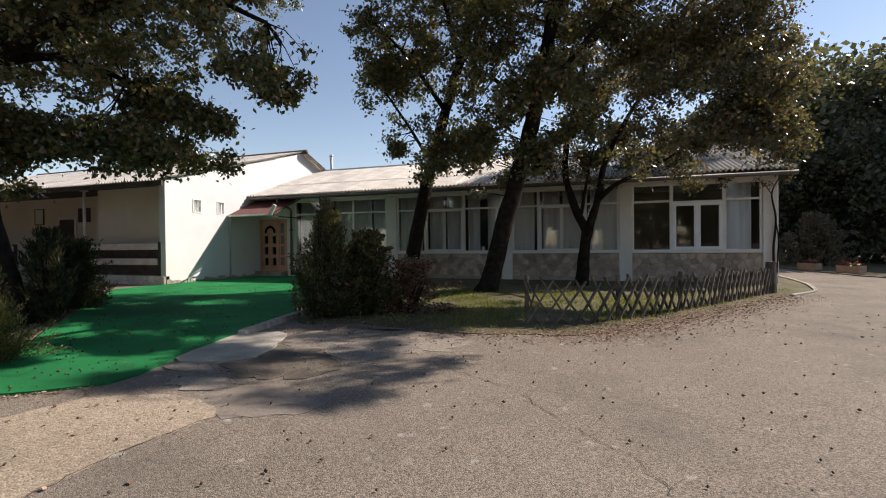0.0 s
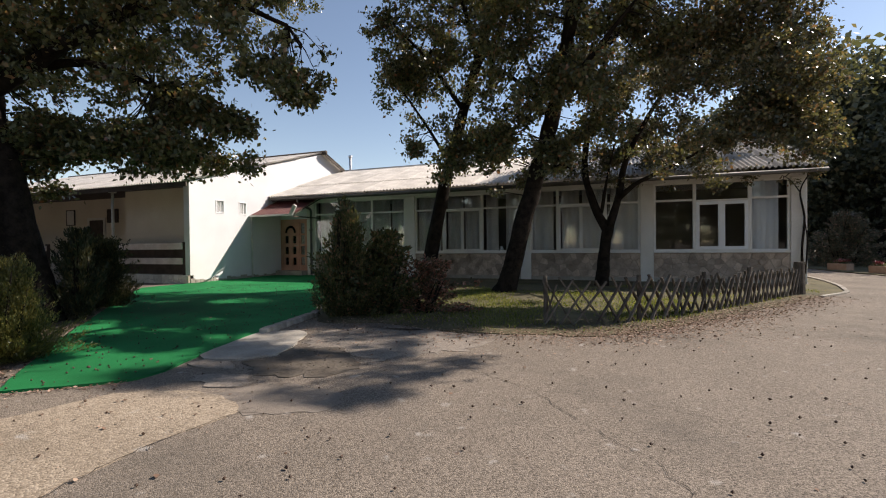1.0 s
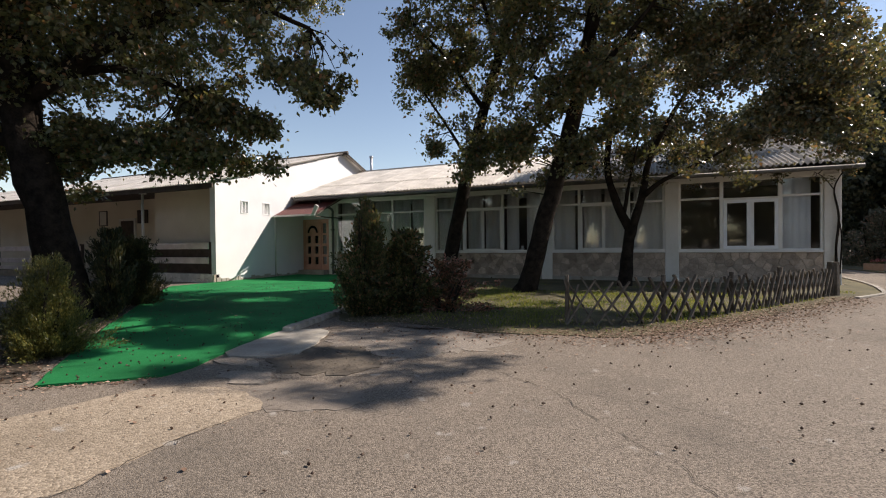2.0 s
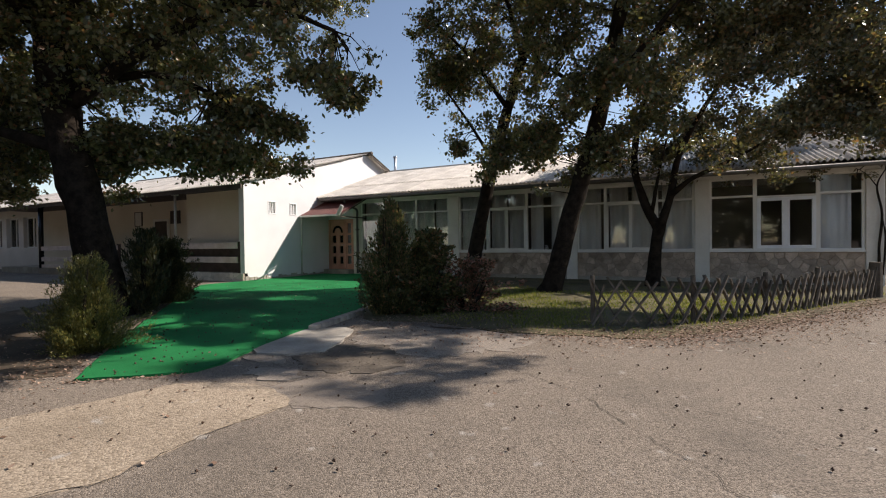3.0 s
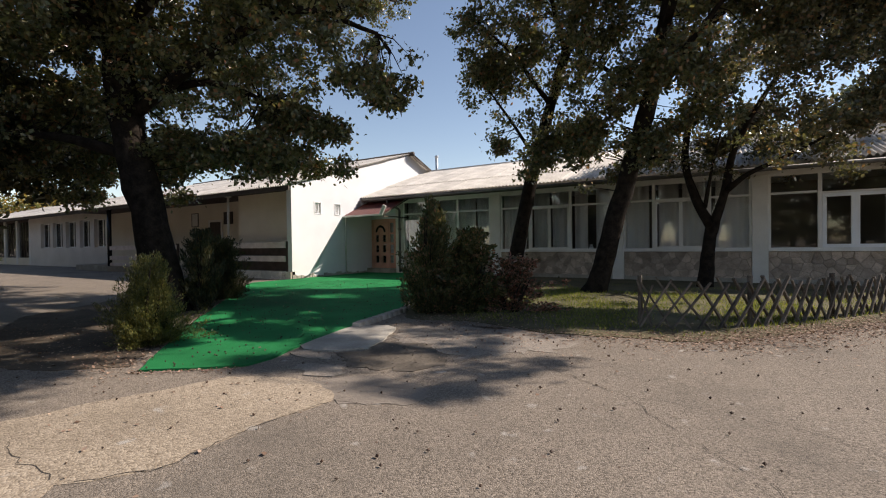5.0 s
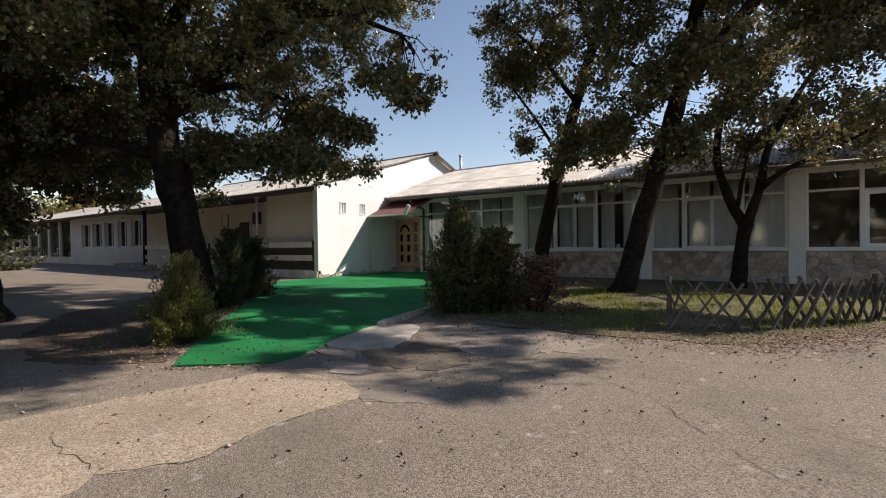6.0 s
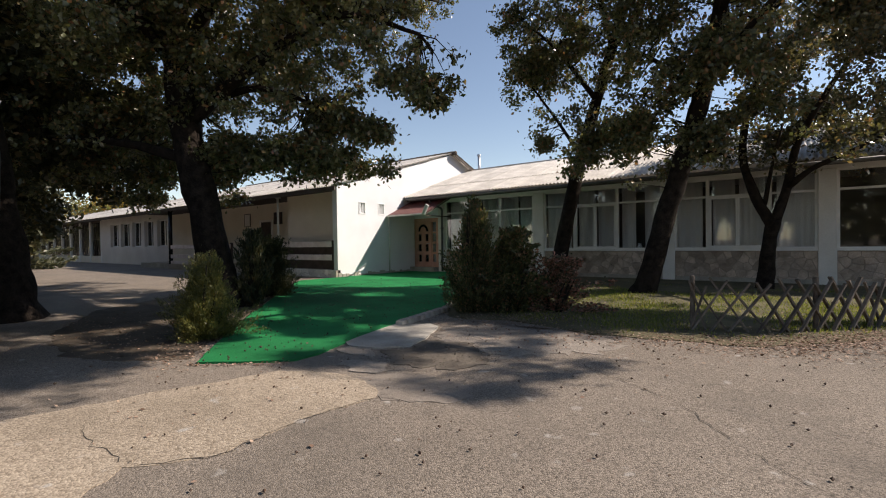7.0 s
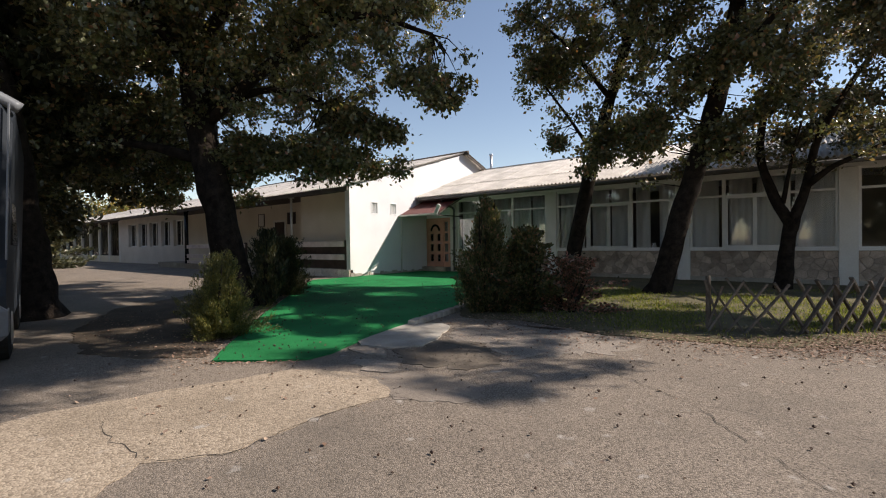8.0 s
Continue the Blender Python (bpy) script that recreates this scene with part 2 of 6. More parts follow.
def raw(name, verts, faces, material, parent=None, smooth=False):
    me = bpy.data.meshes.new(name)
    me.from_pydata(verts, [], faces)
    me.materials.append(material)
    if smooth:
        me.polygons.foreach_set("use_smooth", [True] * len(me.polygons))
    ob = new(name, me)
    ob.parent = parent
    return ob


def thing(name, label, category, group="", at=(0, 0, 0)):
    ob = new(name)
    ob.location = at
    ob.empty_display_size = 0.2
    return tagged(ob, label, category, group)


def box(bm, x0, x1, y0, y1, z0, z1, bevel=0.0):
    m = Matrix.LocRotScale(((x0 + x1) / 2, (y0 + y1) / 2, (z0 + z1) / 2), None, (x1 - x0, y1 - y0, z1 - z0))
    vs = bmesh.ops.create_cube(bm, size=1, matrix=m)["verts"]
    if bevel:
        es = list({e for v in vs for e in v.link_edges})
        bmesh.ops.bevel(bm, geom=es, offset=bevel, segments=1, affect="EDGES")
    return bm


def boxes(*rows, bevel=0.0):
    bm = bmesh.new()
    for r in rows:
        box(bm, *r, bevel=bevel)
    return bm


def bar(bm, a, b, w, d):
    """A squared bar from a to b, w across and d deep."""
    a, b = Vector(a), Vector(b)
    q = (b - a).to_track_quat("Z", "Y").to_matrix().to_4x4()
    m = Matrix.Translation((a + b) / 2) @ q @ Matrix.Diagonal((w, d, (b - a).length, 1))
    bmesh.ops.create_cube(bm, size=1, matrix=m)
    return bm


def tube(bm, pts, radii, sides=8, rough=0.0):
    """A round limb along points with a radius at each."""
    pts = [Vector(p) for p in pts]
    rings = []
    for i, p in enumerate(pts):
        way = (pts[min(i + 1, len(pts) - 1)] - pts[max(i - 1, 0)]).normalized()
        u = way.orthogonal().normalized() if i == 0 else (u - u.dot(way) * way).normalized()
        v = way.cross(u)
        ring = []
        for k in range(sides):
            a = 2 * math.pi * k / sides
            r = float(radii[i]) * (1 + rough * (noise.noise(p * 2.3 + Vector((math.cos(a), math.sin(a), 0)) * 1.7)))
            ring.append(bm.verts.new(p + r * (math.cos(a) * u + math.sin(a) * v)))
        rings.append(ring)
    for A, B in zip(rings, rings[1:]):
        for k in range(sides):
            bm.faces.new((A[k], A[(k + 1) % sides], B[(k + 1) % sides], B[k]))
    bm.faces.new(rings[0][::-1])
    bm.faces.new(rings[-1])
    return bm


def spline(pts, n=6):
    """Catmull-Rom points through the given ones."""
    P = [Vector(p) for p in pts]
    P = [2 * P[0] - P[1]] + P + [2 * P[-1] - P[-2]]
    out = []
    for i in range(1, len(P) - 2):
        for k in range(n):
            t = k / n
            a, b, c, d = P[i - 1 : i + 3]
            out.append(0.5 * (2 * b + (c - a) * t + (2 * a - 5 * b + 4 * c - d) * t * t + (3 * b - a - 3 * c + d) * t ** 3))
    return out + [P[-2]]


def sheet(name, outline, z0, z1, material, parent=None, jitter=0.0, step=0.25, seed=1):
    """A flat slab over an outline, with uneven edges."""
    rnd = random.Random(seed)
    pts = []
    for i, a in enumerate(outline):
        a, b = Vector((*a, 0)), Vector((*outline[(i + 1) % len(outline)], 0))
        n = max(1, int((b - a).length / step)) if jitter else 1
        for k in range(n):
            p = a.lerp(b, k / n)
            pts.append(p + Vector((rnd.gauss(0, jitter), rnd.gauss(0, jitter), 0)) * (k > 0))
    bm = bmesh.new()
    low, top = [bm.verts.new((p.x, p.y, z0)) for p in pts], [bm.verts.new((p.x, p.y, z1)) for p in pts]
    f = bm.faces.new(top)
    for i in range(len(pts)):
        j = (i + 1) % len(pts)
        bm.faces.new((low[i], low[j], top[j], top[i]))
    f.normal_update()
    if f.normal.z < 0:
        bmesh.ops.reverse_faces(bm, faces=bm.faces[:])
    bmesh.ops.triangulate(bm, faces=[f])
    return part(name, bm, material, parent)


# ---- foliage ----
def leaf_mesh(name, pos, size, rng, material, parent=None, droop=0.35, narrow=0.32, up=0.55, flat=1.0, along=None):
    """Many small folded leaves at the given places, each facing its own way. along: the way of each one's shoot."""
    n = len(pos)
    axis = rng.normal(size=(n, 3))
    axis[:, 2] = (axis[:, 2] - droop) * flat
    if along is not None:
        axis = axis * 0.42 + along
    axis /= np.linalg.norm(axis, axis=1)[:, None]
    nor = rng.normal(size=(n, 3))
    nor[:, 2] += up
    side = np.cross(axis, nor)
    side /= np.linalg.norm(side, axis=1)[:, None] + 1e-9
    nor = np.cross(side, axis)
    s = (size * rng.uniform(0.6, 1.35, n))[:, None]
    base, tip = pos, pos + axis * s
    mid = pos + axis * s * 0.5 + nor * s * 0.07
    ring = [base, mid + side * s * narrow, tip, mid - side * s * narrow]
    tris = [0, 1, 2, 0, 2, 3]
    nv, nt = len(ring), len(tris) // 3
    v = np.stack(ring, 1).reshape(-1, 3)
    me = bpy.data.meshes.new(name)
    me.vertices.add(nv * n)
    me.vertices.foreach_set("co", v.ravel())
    idx = (np.arange(n) * nv)[:, None] + np.array(tris)
    me.loops.add(3 * nt * n)
    me.loops.foreach_set("vertex_index", idx.ravel().astype(np.int32))
    me.polygons.add(nt * n)
    me.polygons.foreach_set("loop_start", (np.arange(nt * n) * 3).astype(np.int32))
    me.update(calc_edges=True)
    me.materials.append(material)
    ob = new(name, me)
    ob.parent = parent
    return ob


def clusters(blobs, per, rng, gap=0.0, grain=1.15, shell=0.45):
    """Places for twigs in ellipsoids (x, y, z, rx, ry, rz), thinned by noise so that gaps stay open."""
    out = []
    for x, y, z, rx, ry, rz in blobs:
        k = int(per * (rx * ry * rz) ** (2 / 3))
        d = rng.normal(size=(k, 3))
        d /= np.linalg.norm(d, axis=1)[:, None]
        p = np.array((x, y, z)) + d * np.array((rx, ry, rz)) * (rng.uniform(0, 1, k) ** shell)[:, None]
        out.append(p)
    p = np.concatenate(out)
    keep = np.array([noise.noise(Vector(q) * grain) + 0.6 * noise.noise(Vector(q) * grain * 2.4 + Vector((7, 3, 1))) > gap for q in p])
    return p[keep]


# stretches of ground that the crowns leave open to the sun: x, y and half-widths
SUNNY = [(-2.7, 9.2, 1.9, 1.2), (-0.2, 9.3, 1.3, 1.2), (1.6, 10.2, 1.3, 0.9)]
slot_rnd = random.Random(77)
for cx, cy, rx, ry, n in ((-7.6, 6.2, 2.6, 2.6, 22), (-6.0, 3.6, 1.2, 1.0, 6), (-9.5, 2.4, 4.0, 1.2, 8), (-2.4, 5.0, 1.4, 0.6, 7)):
    for k in range(n):
        SUNNY.append((cx + slot_rnd.uniform(-rx, rx), cy + slot_rnd.uniform(-ry, ry), slot_rnd.uniform(0.45, 1.1), slot_rnd.uniform(0.2, 0.36)))


def let_sun_in(cl, rng):
    """Take out most of the twigs that stand between the sun and the sunny stretches of lawn."""
    foot = cl[:, :2] - cl[:, 2:] * np.array((SUN_WAY.x, SUN_WAY.y)) / SUN_WAY.z
    keep = np.ones(len(cl), bool)
    for x, y, rx, ry in SUNNY:
        keep &= (((foot[:, 0] - x) / rx) ** 2 + ((foot[:, 1] - y) / ry) ** 2 > 1) | (rng.uniform(0, 1, len(cl)) < 0.04)
    return cl[keep]


def shade_sprays(x, y, rx, ry, z, n, seed, r=0.34):
    """Small leafy sprays added high out of view, so that their shade falls on the ground round x, y."""
    rnd = random.Random(seed)
    out = []
    for k in range(n):
        a, q = rnd.uniform(0, 2 * math.pi), rnd.random() ** 0.5
        h = z + rnd.uniform(0, 0.9)
        w = r * rnd.uniform(0.6, 1.4)
        out += [(x + rx * q * math.cos(a) + h * SUN_WAY.x / SUN_WAY.z, y + ry * q * math.sin(a) + h * SUN_WAY.y / SUN_WAY.z, h, w * 2.0, w * 0.6, w * 0.4)] * 5
    return out


def make_tree(name, label, trunk, radii, limbs, blobs, leaf, seed, per=26, leaves=46, size=0.11, spread=0.33, gap=-0.12, bark=None, category="tree", sides=12, group="", twigs=True):
    """A trunk and limbs along points, twigs to each cluster of leaves, and the leaves."""
    rng = np.random.default_rng(seed)
    base = thing(name, label, category, group)
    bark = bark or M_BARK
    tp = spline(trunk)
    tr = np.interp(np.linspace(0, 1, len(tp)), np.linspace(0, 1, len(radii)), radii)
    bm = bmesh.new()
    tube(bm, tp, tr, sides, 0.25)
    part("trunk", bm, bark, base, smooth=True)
    nodes = [(p, r) for p, r in zip(tp, tr) if p.z > 1.8]
    for pts, r0, r1 in limbs:
        lp = spline(pts, 5)
        lr = np.linspace(r0, r1, len(lp))
        bm = bmesh.new()
        tube(bm, lp, lr, 8, 0.2)
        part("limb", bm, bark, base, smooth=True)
        nodes += list(zip(lp, lr))
    cl = let_sun_in(clusters(blobs, per, rng, gap), rng)
    node = np.array([p[:] for p, _ in nodes])
    bm = bmesh.new()
    for c in cl[:: 3] if twigs else ():
        d = np.linalg.norm(node - c, axis=1)
        a = Vector(node[d.argmin()])
        b = Vector(c)
        if d.min() > 1.1:
            continue
        m = a.lerp(b, 0.5) + Vector((rng.normal(), rng.normal(), rng.normal() + 0.8)) * 0.08 * (b - a).length
        tube(bm, [a, m, b], [0.012 + 0.009 * d.min(), 0.011, 0.004], 3)
    if twigs:
        tagged(part("twig_spray", bm, bark, base), kind="stuff")
    else:
        bm.free()
    pos = np.repeat(cl, leaves, 0)
    pos = pos + rng.normal(size=pos.shape) * np.array((spread, spread, spread * 0.7)) * rng.uniform(0.5, 1.1, (len(pos), 1))
    leaf_mesh("crown", pos, size, rng, leaf, base)
    return base


def make_bush(name, label, at, width, height, leaf, seed, n, size, cone=0.6, depth=None, category="bush", stems=7, up=0.6, group="", narrow=0.3, rise=0.1):
    """Stems from the ground and sprays of leaves in an uneven, pointed or rounded heap."""
    rng = np.random.default_rng(seed)
    x, y = at
    depth = depth or width
    base = thing(name, label, category, group)
    for k in range(stems):
        bm = bmesh.new()
        a = rng.uniform(0, 2 * math.pi)
        h = height * rng.uniform(0.5, 0.9)
        tube(bm, [(x + 0.1 * math.cos(a) * width, y + 0.1 * math.sin(a) * depth, 0), (x + 0.2 * math.cos(a) * width, y + 0.2 * math.sin(a) * depth, h * 0.5),
                  (x + 0.26 * math.cos(a + 0.3) * width, y + 0.26 * math.sin(a + 0.3) * depth, h)], [0.03, 0.02, 0.006], 5)
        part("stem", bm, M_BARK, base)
    m = 80
    k = n // m
    h = 0.04 + 0.96 * rng.uniform(0, 1, k) ** 0.9
    a = rng.uniform(0, 2 * math.pi, k)
    edge = np.where(h < 0.3, 0.78 + 0.75 * h, 1.0 - cone * (h - 0.3) / 0.7)
    lump = np.array([1 + 1.0 * noise.noise(Vector((math.cos(q) * 1.6, math.sin(q) * 1.6, g * 3.6 + seed))) + 0.8 * noise.noise(Vector((math.cos(q) * 4, math.sin(q) * 4, g * 7 + seed))) for q, g in zip(a, h)])
    r = edge * lump * rng.uniform(0.4, 1.22, k) * 0.52
    tip = np.stack([x + np.cos(a) * r * width, y + np.sin(a) * r * depth, h * height * rng.uniform(0.93, 1.04, k)], 1)
    foot = np.stack([x + np.cos(a) * r * width * 0.3, y + np.sin(a) * r * depth * 0.3, np.maximum(0.03, tip[:, 2] - height * (0.1 + 0.16 * rise) * rng.uniform(0.6, 1.3, k))], 1)
    way = tip - foot
    q = rng.uniform(0.1, 1.0, (k, m, 1)) ** 0.8
    wide = (0.015 + 0.042 * (width + height) / 2) * (1.1 - q) + 0.006
    pos = (foot[:, None] + way[:, None] * q + rng.normal(size=(k, m, 3)) * wide).reshape(-1, 3)
    pos[:, 2] = np.maximum(pos[:, 2], 0.03)
    way = way / np.linalg.norm(way, axis=1)[:, None]
    leaf_mesh("foliage", pos, size, rng, leaf, base, droop=-rise, narrow=narrow, up=up, along=np.repeat(way, m, 0))
    return base


# ---- ground ----
bm = bmesh.new()
bmesh.ops.create_circle(bm, cap_ends=True, segments=64, radius=900)
ground = part("ground", bm, M_ASPHALT)
tagged(ground, "worn grey-brown asphalt yard and road with fine chippings", "ground", kind="structure")

patch = sheet("road_patch", [(-2.58, 2.5), (-2.62, 2.2), (-2.68, 1.86), (-2.6, 1.3), (-2.9, 0.89), (-2.5, 0.4), (-2.2, -0.6), (-3.6, -1.2), (-4.3, 0.2), (-4.35, 0.8),
                             (-4.2, 1.5), (-4.0, 2.05), (-3.9, 2.5), (-3.45, 2.72), (-3.0, 2.76)], -0.02, 0.004, M_PATCH, jitter=0.03, step=0.12)
tagged(patch, "paler tan patch of coarse asphalt in the road", "road patch", kind="structure")

CARPET = [(-4.81, 2.15), (-4.45, 2.42), (-4.07, 2.79), (-4.08, 3.1), (-4.22, 3.45), (-4.45, 4.2), (-4.64, 4.89), (-4.95, 6.4), (-9.6, 14.8), (-11.3, 15.0), (-12.98, 15.0), (-12.98, 10.72), (-13.0, 9.2), (-12.6, 8.75), (-6.82, 3.71)]
carpet = sheet("carpet", CARPET, -0.02, 0.024, M_CARPET, jitter=0.008, step=0.2, seed=3)
tagged(carpet, "bright green outdoor carpet laid over the entrance path", "carpet")

slab = sheet("concrete_apron", [(-4.46, 3.75), (-4.62, 4.9), (-4.2, 5.2), (-3.98, 5.1), (-3.6, 4.35), (-3.5, 3.95), (-3.75, 3.65), (-4.1, 3.55)], -0.02, 0.02, M_CONCRETE, jitter=0.02, step=0.15)
tagged(slab, "cracked pale concrete apron beside the carpet", "concrete", kind="structure")

# the bed's outer side is widened; its soil colour stands for shade there
BED_L = [(-5.1, 2.2), (-6.95, 3.75), (-12.7, 8.85), (-13.2, 8.6), (-12.2, 5.2), (-10.6, 2.9), (-8.2, 1.7), (-6.4, 1.45), (-5.6, 1.75)]
bed = sheet("soil_bed", BED_L, -0.02, 0.006, M_SOIL, jitter=0.03, step=0.12)
tagged(bed, "dark soil bed with dry leaves along the carpet, widened over shaded ground", "flower bed", kind="structure")
LAWN = [(-4.85, 6.5), (-4.3, 5.9), (-3.2, 6.1), (-2.0, 5.75), (-1.2, 5.95), (-0.2, 6.1), (0.8, 7.2), (2.0, 8.9), (3.2, 10.7), (4.0, 11.9), (4.75, 12.9), (5.0, 13.7), (5.35, 15.2), (5.6, 17.4), (5.6, 26), (4.9, 26), (4.9, 15.05), (-9.4, 15.05)]
lawn = sheet("lawn", LAWN, -0.02, 0.009, M_LAWN, jitter=0.04, step=0.2)
tagged(lawn, "shaded patchy lawn in front of the glazed wing", "lawn", kind="structure")


def inside(x, y, poly):
    hit = False
    for i, (ax, ay) in enumerate(poly):
        bx, by = poly[i - 1]
        if (ay > y) != (by > y) and x < (bx - ax) * (y - ay) / (by - ay) + ax:
            hit = not hit
    return hit


# some dirt lies here, but most of the sheet's darkness is painted shade
dirt = sheet("dirt_patch", [(-3.66, 3.62), (-3.44, 3.89), (-3.6, 4.3), (-3.06, 4.5), (-2.6, 4.1), (-2.36, 3.8), (-2.5, 3.45), (-2.9, 3.3), (-3.22, 3.32), (-3.4, 3.5)], -0.02, 0.007, M_SHADED_DIRT, jitter=0.035, step=0.08, seed=9)
tagged(dirt, "dirt patch, darkened for the shade on it, at the end of the concrete apron", "dirt", kind="structure")
dust = sheet("dusty_asphalt", [(-3.9, 5.05), (-3.72, 5.6), (-2.9, 5.9), (-2.13, 5.75), (-1.6, 5.5), (-1.5, 5.2), (-1.8, 4.75), (-2.1, 4.35), (-2.3, 4.1), (-2.9, 4.25), (-3.5, 4.5)], -0.02, 0.004, M_DUST, jitter=0.06, step=0.07, seed=12)
tagged(dust, "dusty pale old asphalt before the lawn", "asphalt", kind="structure")
smooth_strip = sheet("asphalt_repair", [(-2.54, 2.5), (-2.28, 2.56), (-2.04, 2.69), (-1.95, 2.95), (-2.2, 3.15), (-2.6, 3.2), (-2.8, 3.15), (-3.0, 2.95), (-3.08, 2.75)], -0.02, 0.003, M_SMOOTH, jitter=0.025, step=0.07, seed=14)
tagged(smooth_strip, "smooth grey-brown strip of older asphalt", "asphalt", kind="structure")
broken = tagged(new("broken_concrete"), "broken pale concrete pieces beside the carpet", "concrete", kind="structure")
sheet("concrete_piece", [(-4.11, 3.36), (-4.09, 3.55), (-3.8, 3.6), (-3.62, 3.5), (-3.5, 3.38), (-3.75, 3.3)], -0.02, 0.014, M_DUST, broken, 0.02, 0.08, 15)
sheet("concrete_piece", [(-3.68, 3.07), (-3.4, 3.22), (-3.23, 3.28), (-3.0, 3.1), (-3.05, 2.95), (-3.32, 2.86)], -0.02, 0.01, M_DUST, broken, 0.03, 0.08, 16)
crumb_rng = np.random.default_rng(17)
crumbs = np.stack([-3.05 + crumb_rng.normal(size=900) * 0.42, 3.85 + crumb_rng.normal(size=900) * 0.36, np.full(900, 0.009)], 1)
tagged(leaf_mesh("crumbs", crumbs, 0.02, crumb_rng, M_SHADED_DIRT, dirt, droop=0.0, narrow=0.42, up=4.0, flat=0.06), kind="stuff")

# ---- glazed wing ----
FY, SILL, HEAD = 15.09, 0.91, 2.95
bm = boxes((-11.7, 4.75, FY - 0.02, 23.9, -0.05, 0.12))
tagged(part("floor", bm, M_CONCRETE), "concrete floor inside the glazed wing", "floor", kind="structure")
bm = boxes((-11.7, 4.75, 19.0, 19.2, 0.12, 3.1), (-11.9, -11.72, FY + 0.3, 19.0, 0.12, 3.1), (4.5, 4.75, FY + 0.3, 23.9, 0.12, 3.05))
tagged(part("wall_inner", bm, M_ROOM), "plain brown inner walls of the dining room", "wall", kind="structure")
bm = boxes((-11.7, 4.75, FY + 0.25, 19.2, 3.1, 3.18))
tagged(part("ceiling", bm, M_WHITE), "flat white ceiling of the glazed wing", "ceiling", kind="structure")
bm = boxes((-11.7, 4.75, FY - 0.02, FY + 0.26, HEAD, 3.16))
tagged(part("beam_front", bm, M_FRAME), "painted beam above the windows of the wing", "beam", kind="structure")


def rubble(x0, x1, z0, z1, rnd, size=0.27):
    """Stones of an uncoursed wall: cells round jittered seeds, with a joint between."""
    nx, nz = max(1, round((x1 - x0) / (size * 1.25))), max(1, round((z1 - z0) / (size * 0.8)))
    seeds = []
    for j in range(nz):
        for k in range(nx):
            seeds.append((x0 + (k + 0.5 + 0.5 * (j % 2) - 0.25 + rnd.uniform(-0.45, 0.45)) * (x1 - x0) / nx, z0 + (j + 0.5 + rnd.uniform(-0.42, 0.42)) * (z1 - z0) / nz))
    cells = []
    for sx, sz in seeds:
        poly = [(x0, z0), (x1, z0), (x1, z1), (x0, z1)]
        for tx, tz in seeds:
            dx, dz = tx - sx, (tz - sz)
            d = math.hypot(dx, dz)
            if d < 1e-6 or d > 1.3:
                continue
            lim = d / 2 - 0.004
            val = [((px - sx) * dx + (pz - sz) * dz) / d - lim for px, pz in poly]
            out = []
            for q in range(len(poly)):
                r = (q + 1) % len(poly)
                if val[q] <= 0:
                    out.append(poly[q])
                if (val[q] <= 0) != (val[r] <= 0):
                    f = val[q] / (val[q] - val[r])
                    out.append((poly[q][0] + f * (poly[r][0] - poly[q][0]), poly[q][1] + f * (poly[r][1] - poly[q][1])))
            poly = out
            if len(poly) < 3:
                break
        if len(poly) >= 3:
            cells.append(poly)
    return cells


def lay_stone(cell, y, parent, rnd, material=None):
    """One stone, proud of the joint, with rounded rim and an uneven face."""
    cx, cz = sum(p for p, _ in cell) / len(cell), sum(q for _, q in cell) / len(cell)
    d = rnd.uniform(0.008, 0.026)
    bm = bmesh.new()
    back = [bm.verts.new((p, y + 0.006, q)) for p, q in cell]
    rim = [bm.verts.new((cx + (p - cx) * 0.97, y - d * 0.7, cz + (q - cz) * 0.96)) for p, q in cell]
    face = [bm.verts.new((cx + (p - cx) * 0.86, y - d + rnd.uniform(-0.006, 0.006), cz + (q - cz) * 0.84)) for p, q in cell]
    mid = bm.verts.new((cx, y - d - rnd.uniform(0, 0.006), cz))
    n = len(cell)
    for q in range(n):
        e = (q + 1) % n
        bm.faces.new((back[q], back[e], rim[e], rim[q]))
        bm.faces.new((rim[q], rim[e], face[e], face[q]))
        bm.faces.new((face[q], face[e], mid))
    bmesh.ops.recalc_face_normals(bm, faces=bm.faces[:])
    return part("stone", bm, material or M_STONE, parent)


